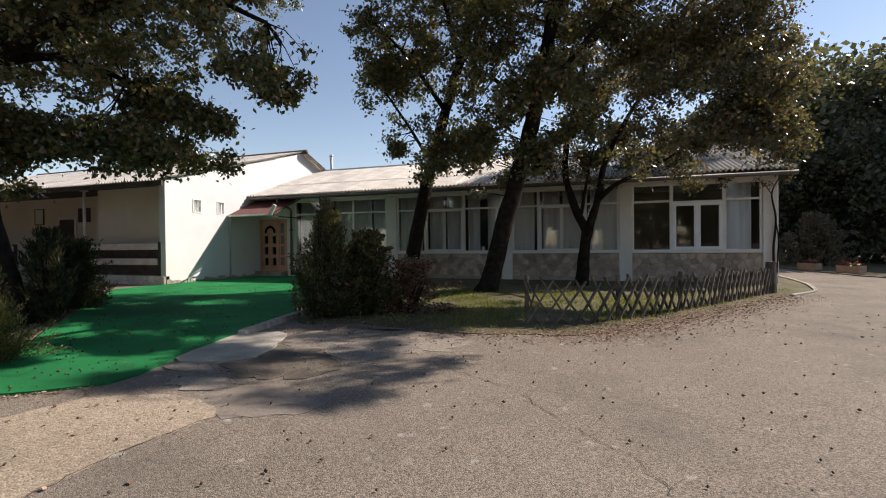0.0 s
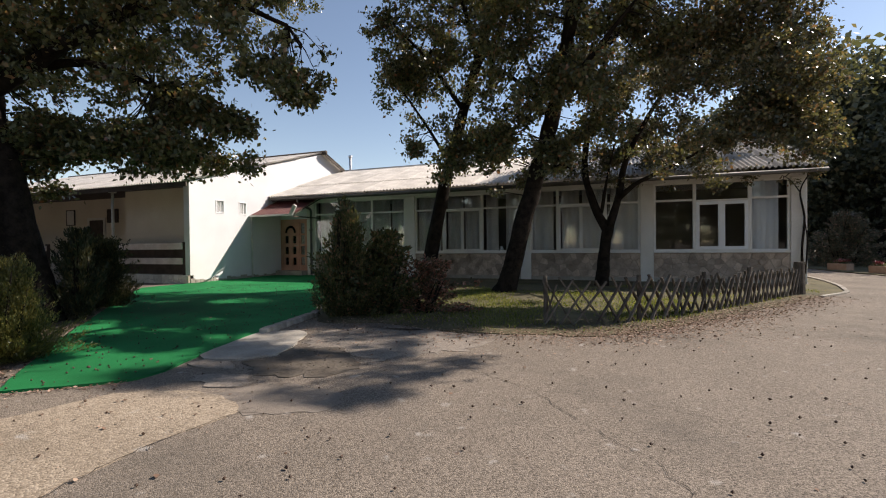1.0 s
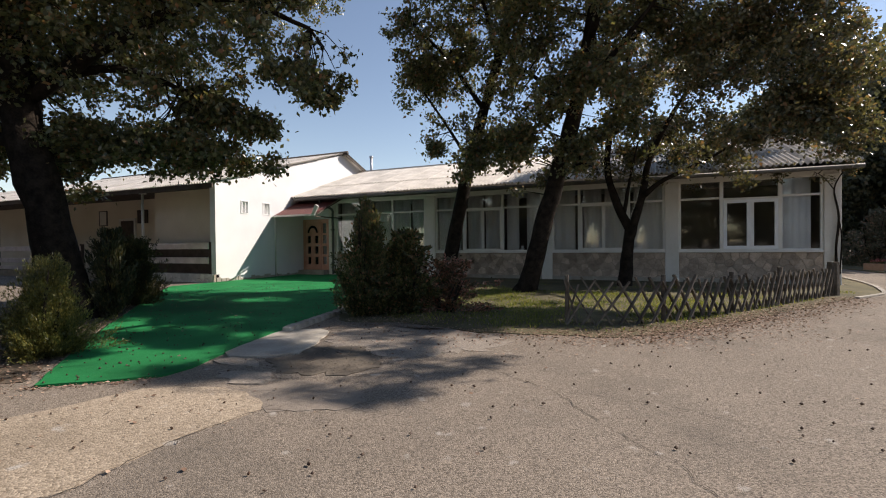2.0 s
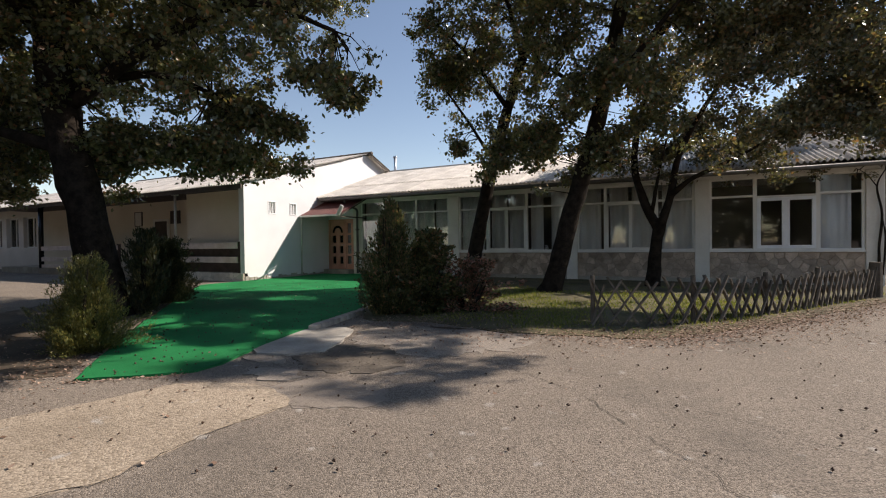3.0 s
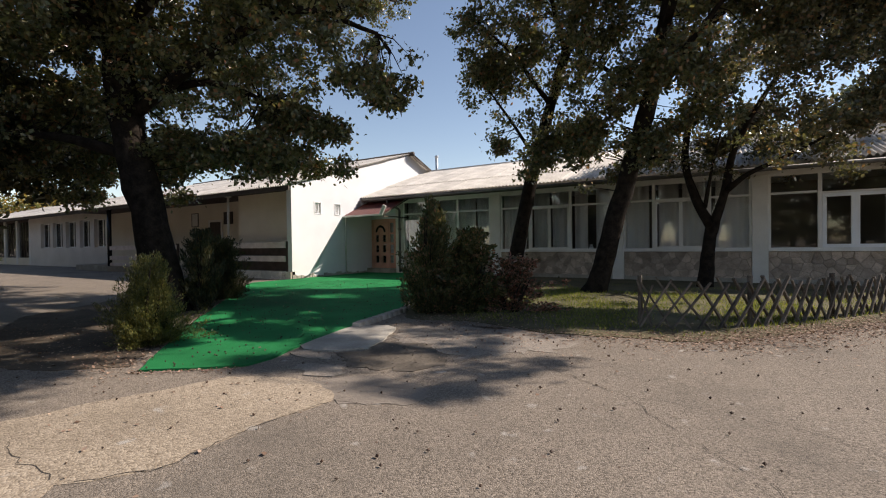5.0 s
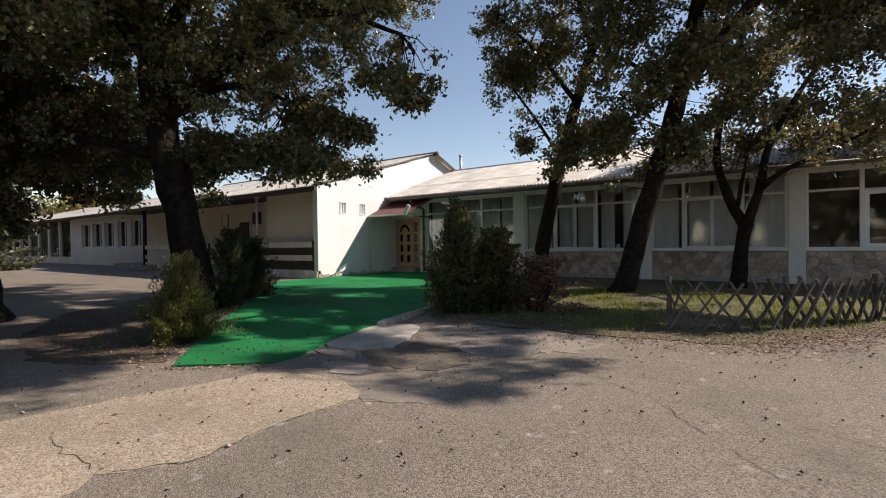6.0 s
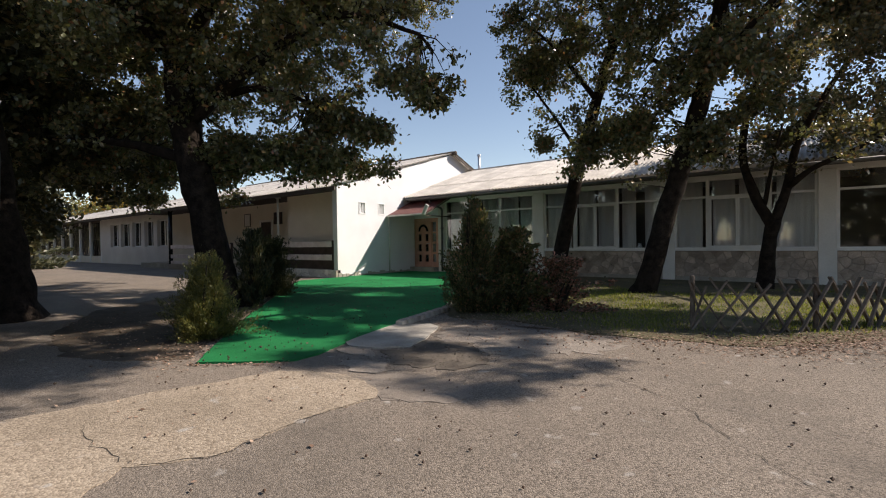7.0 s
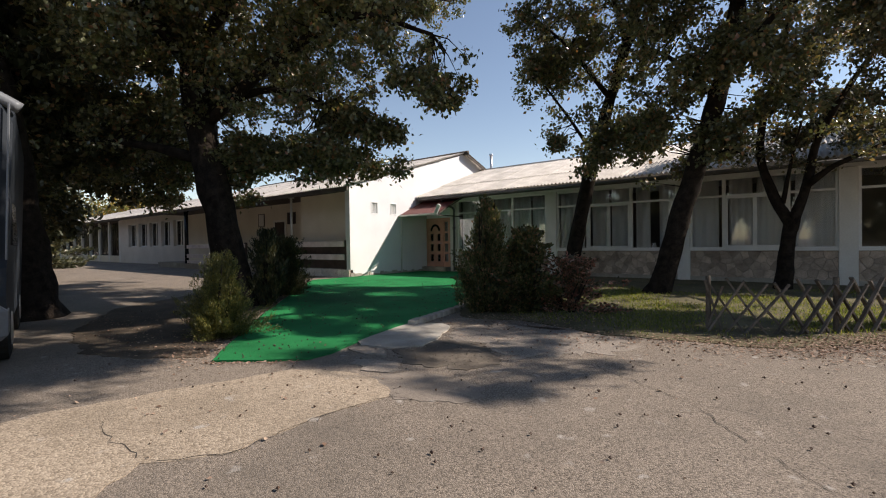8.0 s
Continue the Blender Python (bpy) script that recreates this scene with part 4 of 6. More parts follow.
bm = bmesh.new()
tube(bm, [(-3.75, FY + 0.14, SILL + 0.015), (-3.75, FY + 0.14, SILL + 0.05), (-3.75, FY + 0.14, SILL + 0.11), (-3.75, FY + 0.14, SILL + 0.15), (-3.75, FY + 0.14, SILL + 0.2)], [0.04, 0.065, 0.07, 0.04, 0.055], 14)
tagged(part("vase", bm, M_PVC, smooth=True), "small white vase on the window sill behind the glass", "vase")

# ---- porch ----
low = tagged(part("wall_low", boxes((-27.0, GX - 0.0, 10.72, 10.92, -0.05, 0.27)), M_MORTAR), "low stone wall along the porch edge", "wall", kind="structure")
rnd = random.Random(21)
for cell in rubble(-16.7, -13.01, -0.02, 0.28, rnd, 0.2):
    lay_stone(cell, 10.72, low, rnd, M_PALESTONE)
rail = thing("porch_railing", "porch railing of two weathered wide boards", "railing", "porch railings")
for z0, z1 in ((1.12, 1.33), (0.63, 0.84)):
    part("board", boxes((-16.6, -13.3, 10.74, 10.785, z0, z1), bevel=0.008), M_BOARD, rail)
for x in (-13.27, -16.4):
    part("post", boxes((x - 0.06, x + 0.06, 10.79, 10.9, 0.27, 1.36), bevel=0.008), M_DARKWOOD, rail)
part("back_panel", boxes((-16.4, -13.3, 10.96, 10.99, 0.29, 1.3)), M_DARKWOOD, rail)
rail2 = thing("porch_railing", "porch railing of pale boards by a black post", "railing", "porch railings")
for z0, z1 in ((1.1, 1.3), (0.6, 0.8), (0.3, 0.45)):
    part("board", boxes((-26.8, -20.5, 10.74, 10.785, z0, z1), bevel=0.008), M_BOARD, rail2)
part("post", boxes((-20.6, -20.5, 10.79, 10.9, 0.27, 1.36)), M_DARKWOOD, rail2)
for x, m, nm, r in ((-16.75, M_POST, "slim white post holding up the porch roof", 0.047), (-27.0, M_BLACK, "black post holding up the porch roof", 0.1)):
    p = thing("porch_post", nm, "post", "porch posts")
    bm = bmesh.new()
    tube(bm, [(x, 10.83, 0.0), (x, 10.83, 3.24)], [r, r], 10)
    part("shaft", bm, m, p, smooth=True)
    part("capital", boxes((x - r * 1.6, x + r * 1.6, 10.73, 10.93, 3.14, 3.24), bevel=0.01), m, p)
d2 = tagged(new("door_2"), "dark porch door in a pale frame", "door", kind="structure")
part("door_frame", boxes((-20.85, -20.75, WY - 0.06, WY - 0.002, 0.29, 2.45), (-19.85, -19.75, WY - 0.06, WY - 0.002, 0.29, 2.45), (-20.75, -19.85, WY - 0.06, WY - 0.002, 2.35, 2.45)), M_PILLAR, d2)
part("door_leaf", boxes((-20.75, -19.85, WY - 0.03, WY - 0.003, 0.29, 2.35)), M_DARKWOOD, d2)
for x, z, w, h, m in ((-19.3, 2.5, 0.6, 0.5, M_DARKWOOD), (-18.1, 2.55, 0.55, 0.6, M_BOARD), (-22.0, 2.5, 0.5, 0.6, M_PILLAR)):
    b = thing("wall_board", "small framed board hung on the porch wall", "notice board", "boards on the porch wall")
    part("panel", boxes((x - w / 2, x + w / 2, WY - 0.03, WY - 0.002, z - h / 2, z + h / 2)), m, b)
    part("frame", boxes((x - w / 2 - 0.03, x - w / 2, WY - 0.045, WY - 0.002, z - h / 2, z + h / 2), (x + w / 2, x + w / 2 + 0.03, WY - 0.045, WY - 0.002, z - h / 2, z + h / 2),
                        (x - w / 2 - 0.03, x + w / 2 + 0.03, WY - 0.045, WY - 0.002, z + h / 2, z + h / 2 + 0.03), (x - w / 2 - 0.03, x + w / 2 + 0.03, WY - 0.045, WY - 0.002, z - h / 2 - 0.03, z - h / 2)), M_FASCIA, b)

# ---- fence of crossed slats ----
fence = thing("slat_fence", "low weathered fence of crossed wooden slats along the lawn", "fence")
FLINE = spline([(-1.05, 6.75, 0), (-0.2, 7.05, 0), (0.62, 7.85, 0), (1.85, 9.45, 0), (3.0, 11.15, 0), (3.7, 12.2, 0)], 40)
cum = [0.0]
for a, b in zip(FLINE, FLINE[1:]):
    cum.append(cum[-1] + (b - a).length)


def on_fence(s):
    s = min(max(s, 0.0), cum[-1] - 1e-4)
    i = next(k for k in range(len(cum) - 1) if cum[k + 1] >= s)
    a, b = FLINE[i], FLINE[i + 1]
    w = (b - a).normalized()
    return a.lerp(b, (s - cum[i]) / (cum[i + 1] - cum[i])), Vector((-w.y, w.x, 0))


rnd = random.Random(31)
s = 0.0
while s < cum[-1] + 0.05:
    lean = (0.44 if s < 2.4 else 0.34) + rnd.uniform(-0.05, 0.05)
    for k, off in ((1, -0.018), (-1, 0.018)):
        a, na = on_fence(s - k * lean / 2)
        b, nb = on_fence(s + k * lean / 2)
        h = (0.65 if s < 2.4 else 0.6) + rnd.uniform(-0.07, 0.05)
        bm = bmesh.new()
        bar(bm, a + na * off + Vector((0, 0, 0.0)), b + nb * off + Vector((0, 0, h)), (0.044 if s < 2.4 else 0.036) + rnd.uniform(-0.006, 0.005), 0.022)
        part("slat", bm, M_SLAT, fence)
    s += (0.255 if s < 2.4 else 0.21) + rnd.uniform(-0.035, 0.035)
for s, h, r in ((0.05, 0.72, 0.035), (1.6, 0.7, 0.035), (3.3, 0.68, 0.035), (5.0, 0.7, 0.05)):
    p, nrm = on_fence(s)
    bm = bmesh.new()
    tube(bm, [p + nrm * 0.06, p + nrm * 0.06 + Vector((0, 0, h))], [r, r * 0.9], 7, 0.3)
    part("post", bm, M_SLAT, fence)
p, nrm = on_fence(cum[-1])
bm = bmesh.new()
tube(bm, [p + Vector((0.02, 0.08, 0)), p + Vector((0.03, 0.08, 0.72))], [0.13, 0.11], 9, 0.3)
part("end_post", bm, M_SLAT, fence, "thick rough end post")

# ---- kerbs ----
kerb = tagged(new("kerb"), "low pale kerb stones round the end of the lawn", "kerb", kind="structure")
KL = spline([(3.95, 11.75, 0), (4.72, 12.75, 0), (5.02, 13.6, 0), (5.38, 15.1, 0), (5.65, 17.4, 0), (5.7, 21, 0), (5.7, 26, 0)], 6)
for a, b in zip(KL, KL[1:]):
    w = (b - a).normalized()
    bm = bmesh.new()
    bar(bm, a + w * 0.008 + Vector((0, 0, -0.035)), b - w * 0.008 + Vector((0, 0, -0.035)), 0.09, 0.14)
    part("kerb_stone", bm, M_CONCRETE, kerb)
edge = tagged(new("carpet_edging"), "row of worn bricks edging the bed beside the carpet", "edging", kind="structure")
a, b = Vector((-4.52, 4.85, 0.03)), Vector((-4.86, 6.5, 0.03))
for k in range(9):
    p = a.lerp(b, (k + 0.5) / 9)
    bm = boxes((-0.06, 0.06, -0.085, 0.085, -0.04, 0.05), bevel=0.01)
    o = part("brick", bm, M_CONCRETE, edge)
    o.matrix_basis = Matrix.Translation(p) @ Matrix.Rotation(0.2 + random.uniform(-0.12, 0.12), 4, "Z") @ Matrix.Rotation(random.uniform(-0.1, 0.1), 4, "X")

# cracks in the asphalt
def crack(pts, width, seed):
    rnd = random.Random(seed)
    P = []
    for a, b in zip(pts, pts[1:]):
        a, b = Vector((*a, 0)), Vector((*b, 0))
        n = max(2, int((b - a).length / 0.06))
        for k in range(n):
            P.append(a.lerp(b, k / n) + Vector((rnd.gauss(0, 0.014), rnd.gauss(0, 0.014), 0)))
    vs, fs = [], []
    for i, p in enumerate(P):
        w = (P[min(i + 1, len(P) - 1)] - P[max(i - 1, 0)]).normalized()
        s = Vector((-w.y, w.x, 0)) * width * rnd.uniform(0.25, 1.0)
        vs += [tuple(p + s + Vector((0, 0, 0.0055))), tuple(p - s + Vector((0, 0, 0.0055)))]
        if i:
            fs.append((2 * i - 2, 2 * i - 1, 2 * i + 1, 2 * i))
    return tagged(raw("road_crack", vs, fs, M_CRACK), "thin dark crack in the asphalt", "crack", kind="structure")


crack([(-1.6, 4.3), (-1.33, 4.12), (-1.0, 3.9), (-0.66, 3.7), (-0.39, 3.32), (-0.18, 3.07), (0.12, 2.78), (0.3, 2.5), (0.45, 2.0)], 0.004, 1)
crack([(-3.83, 0.96), (-3.5, 0.9), (-3.29, 0.92), (-2.9, 0.9)], 0.004, 2)
crack([(-0.66, 3.7), (0.1, 3.75), (0.9, 3.3), (1.6, 3.1)], 0.0025, 3)
crack([(-2.56, 2.5), (-2.3, 2.58), (-2.04, 2.69)], 0.003, 4)
crack([(1.2, 4.6), (1.9, 3.6), (2.2, 2.2)], 0.0025, 5)

crack([(-2.56, 2.62), (-2.58, 2.4), (-2.62, 2.2), (-2.68, 1.86), (-2.6, 1.3), (-2.88, 0.9)], 0.0045, 6)

# ---- trees ----
def sprays(a, b, wide, n, seed):
    """Small tight sprays of leaves high along a crown, added out of view for dappled shade, with open gaps between
    them.
    """
    rnd = random.Random(seed)
    out = []
    for k in range(n):
        t = (k + rnd.random()) / n
        r = rnd.uniform(0.2, 0.42)
        q = [a[i] + (b[i] - a[i]) * t for i in range(3)]
        out += [(q[0] + rnd.uniform(-wide, wide), q[1] + rnd.uniform(-wide, wide) * 0.8, q[2] + rnd.uniform(-0.25, 0.25), r * 1.3, r * 0.8, r * 0.6)] * 3
    return out


# the oak's highest blobs and far limbs are unseen, added to shade the yard
make_tree("oak_tree", "big dark oak with a thick leaning trunk beside the carpet", [(-8.9, 4.46, -0.05), (-8.92, 4.45, 0.25), (-9.06, 4.36, 1.3), (-9.4, 4.14, 3.3), (-9.5, 4.04, 4.4), (-9.6, 4.0, 7.0), (-9.6, 4, 9)],
          [0.5, 0.37, 0.31, 0.29, 0.26, 0.2, 0.1],
          ([([(-9.4, 4.12, 3.6), (-7.9, 4.7, 4.6), (-6.2, 5.3, 5.2), (-4.9, 5.9, 4.7)], 0.14, 0.03), ([(-9.45, 4.1, 3.9), (-8.3, 5.0, 4.3), (-7.3, 5.7, 3.9)], 0.1, 0.03), ([(-9.35, 4.18, 2.9), (-10.6, 3.4, 3.3), (-12.4, 2.6, 3.5)], 0.12, 0.04), ([(-9.5, 4.03, 4.6), (-8.9, 2.9, 5.4), (-8.4, 1.8, 6)], 0.12, 0.04), ([(-9.52, 4.0, 5), (-7.5, 4.6, 6.6), (-5.8, 5.2, 7.2)], 0.14, 0.04), ([(-9.57, 4.03, 6.0), (-9.2, 6.5, 7.4), (-8.8, 9.0, 8.2), (-8.4, 11.0, 8.5)], 0.14, 0.03)] +
           [([(-9.2, 6.5, 7.4), (-11.0, 7.4, 6.8), (-12.2, 7.6, 6.6)], 0.07, 0.02), ([(-7.5, 4.6, 6.6), (-6.4, 6.4, 7.3), (-4.6, 7.4, 7.8), (-2.2, 8.2, 8.0), (0.4, 8.6, 8.1)], 0.07, 0.02), ([(-9.6, 4.0, 8.6), (-11.2, 3.0, 9.4), (-13.0, 2.2, 9.6)], 0.1, 0.03), ([(-9.6, 4.0, 8.6), (-8.0, 5.0, 9.8), (-6.2, 5.4, 10.4)], 0.1, 0.03)]),
          ([(-9.5, 4.2, 7.6, 4.4, 4.2, 2.6), (-6.3, 5.2, 5.4, 1.8, 1.4, 1.4), (-4.9, 5.9, 4.4, 1.1, 0.9, 1.05), (-7.5, 5.7, 3.7, 1.1, 0.9, 1.0), (-12.0, 3.0, 4.3, 2.6, 2.0, 1.5), (-8.8, 2.4, 5.8, 2.3, 2.0, 1.7), (-9.0, 4.9, 4.7, 2.4, 1.8, 1.5), (-10.8, 4.9, 3.3, 1.2, 1.2, 0.8), (-5.6, 5.4, 7.0, 2.2, 1.6, 1.6), (-8.3, 5.6, 3.3, 0.9, 0.8, 0.7), (-7.0, 3.6, 6.2, 2.0, 1.8, 1.4), (-10.2, 3.0, 5.2, 1.8, 1.4, 1.4), (-9.5, 8.0, 6.9, 2.4, 1.7, 1.4)] +
           [(-5.0, 3.8, 6.7, 1.7, 1.4, 0.9), (-12.2, 7.3, 6.4, 2.4, 2.0, 1.5), (-8.5, 9.2, 9.3, 2.4, 2.0, 0.9), (-7.6, 6.0, 3.1, 1.1, 0.9, 0.6), (-6.2, 6.3, 3.5, 0.7, 0.6, 0.6), (-6.9, 6.1, 3.4, 0.8, 0.7, 0.7), (-3.8, 4.8, 6.4, 1.3, 1.1, 0.7), (-7.5, 1.5, 8.6, 3.5, 3.0, 1.0), (-10.5, 10.5, 9.6, 2.5, 1.6, 0.8), (-6.0, 7.6, 7.5, 1.6, 1.2, 0.8), (-4.2, 7.4, 7.7, 1.4, 1.2, 0.8), (-10.4, 11.2, 8.8, 2.2, 1.4, 0.9), (-8.6, 6.3, 3.15, 1.0, 0.8, 0.6)] +
           [(-7.4, 6.3, 2.95, 0.9, 0.8, 0.5), (-6.8, 6.5, 2.9, 0.6, 0.6, 0.4), (-12.4, 4.3, 3.05, 1.2, 0.9, 0.6), (-9.1, 4.8, 3.11, 0.9, 0.8, 0.44), (-8.7, 5.0, 2.97, 0.9, 0.8, 0.44), (-8.4, 5.2, 2.99, 0.9, 0.8, 0.44), (-8.0, 5.4, 3.04, 0.8, 0.7, 0.39), (-9.6, 5.1, 2.78, 0.8, 0.7, 0.39), (-9.0, 5.3, 2.73, 0.8, 0.7, 0.39), (-8.5, 5.5, 2.77, 0.7, 0.6, 0.33), (-7.7, 5.5, 2.90, 0.7, 0.6, 0.33), (-7.3, 5.7, 2.86, 0.7, 0.6, 0.33), (-10.1, 5.3, 2.44, 0.6, 0.5, 0.28)]) + [(-9.5, 4.0, 10.2, 5.0, 4.4, 1.2), (-13.0, 2.0, 9.2, 3.0, 2.6, 1.2)] + ([(-12.2, 4.7, 5.9, 0.8, 0.7, 0.6), (-12.0, 4.8, 4.2, 0.7, 0.6, 0.5), (-12.7, 4.4, 6.4, 0.9, 0.8, 0.7), (-11.4, 5.8, 4.4, 0.7, 0.6, 0.5), (-13.9, 4.9, 3.0, 0.8, 0.7, 0.6), (-14.9, 4.8, 3.4, 0.6, 0.5, 0.4), (-13.0, 5.0, 2.5, 0.5, 0.4, 0.4), (-13.3, 3.5, 3.8, 0.8, 0.7, 0.6), (-14.2, 2.8, 3.1, 0.8, 0.7, 0.6), (-12.9, 4.7, 2.5, 0.6, 0.5, 0.4), (-12.5, 4.9, 3.1, 0.6, 0.5, 0.4), (-6.3, 6.4, 3.7, 0.5, 0.4, 0.3), (-6.5, 6.3, 3.2, 0.3, 0.3, 0.2)] +
           [(-5.6, 6.2, 4.0, 0.5, 0.4, 0.4), (-4.9, 6.5, 3.8, 0.3, 0.3, 0.2), (-4.4, 6.8, 3.6, 0.2, 0.2, 0.2), (-12.7, 4.9, 5.9, 0.8, 0.7, 0.6), (-13.0, 4.7, 3.9, 0.6, 0.5, 0.4)]) + [(-6.7, 6.0, 3.9, 0.5, 0.4, 0.4), (-6.4, 6.2, 3.4, 0.5, 0.4, 0.3), (-6.0, 6.3, 4.2, 0.5, 0.4, 0.4), (-7.4, 5.7, 4.0, 0.5, 0.4, 0.4), (-6.6, 6.1, 3.0, 0.3, 0.3, 0.2), (-5.4, 6.5, 3.9, 0.3, 0.3, 0.3), (-8.1, 5.4, 3.9, 0.5, 0.4, 0.4), (-5.6, 6.3, 5.1, 0.5, 0.4, 0.4), (-5.2, 6.3, 4.7, 0.4, 0.3, 0.3), (-4.9, 6.5, 4.2, 0.4, 0.3, 0.3), (-11.5, 3.9, 4.2, 0.5, 0.4, 0.4), (-13.5, 3.6, 3.4, 0.5, 0.4, 0.4)] * 3 + [(-9.4, 4.8, 3.8, 0.5, 0.4, 0.3), (-9.0, 4.9, 3.3, 0.3, 0.3, 0.3), (-9.6, 4.7, 4.2, 0.4, 0.3, 0.3), (-12.4, 4.4, 5.9, 0.5, 0.4, 0.4), (-12.8, 4.1, 5.1, 0.5, 0.4, 0.4)] * 2 + shade_sprays(-10.0, 2.3, 5.0, 1.7, 7.3, 66, 21), M_OAK, 101, per=145, leaves=58, size=0.094, spread=0.13, gap=0.135, sides=16)
# blobs round y 9 to 11 above z 7 are unseen, added as shade casters
make_tree("leaning_tree", "dark-trunked tree leaning over the glazed wing", [(-5.52, 12.6, -0.05), (-5.3, 12.6, 0.7), (-4.86, 12.5, 2.58), (-4.13, 12.4, 5.0), (-3.27, 12.3, 7.6), (-2.9, 12.0, 9.2)], [0.3, 0.22, 0.185, 0.155, 0.11, 0.05],
          [([(-4.6, 12.4, 3.6), (-5.1, 11.9, 4.6), (-5.7, 11.5, 5.6)], 0.06, 0.02), ([(-4.1, 12.3, 5.0), (-5.0, 11.8, 6.4), (-5.8, 11.4, 7.3)], 0.08, 0.02), ([(-3.8, 12.3, 6), (-2.8, 11.8, 7.0), (-2.2, 11.5, 8)], 0.08, 0.02), ([(-3.7, 12.3, 6.4), (-3.6, 10.8, 7.2), (-3.6, 9, 7.6)], 0.07, 0.02)],
          [(-4.5, 11.8, 6.7, 1.9, 1.8, 2.0), (-5.2, 11.3, 5.2, 0.95, 1.0, 1.2), (-4.5, 11.6, 3.9, 0.7, 0.8, 0.95), (-3.0, 12, 8.6, 2.2, 2.0, 1.3), (-5.0, 10.8, 9.4, 2.6, 2.2, 1.0), (-3.2, 11.6, 4.2, 0.8, 0.8, 0.9), (-4.0, 11.6, 3.3, 0.6, 0.6, 0.55), (-3.6, 8.8, 7.4, 1.3, 1.1, 0.7), (-3.3, 9.6, 8.4, 1.4, 1.1, 0.7), (-3.1, 11.6, 6.2, 1.2, 1.0, 1.4), (-5.9, 11.2, 6.6, 0.9, 0.9, 1.0)] + [(-5.3, 11.1, 5.8, 0.6, 0.5, 0.4), (-4.9, 11.3, 4.6, 0.5, 0.4, 0.3), (-4.4, 11.7, 6.7, 0.7, 0.6, 0.5), (-5.7, 10.8, 6.4, 0.5, 0.4, 0.3), (-5.1, 11.2, 3.8, 0.3, 0.2, 0.2)] * 2, M_OAK, 102, per=175, leaves=38, size=0.098, spread=0.13, gap=0.03, group="trees on the lawn")
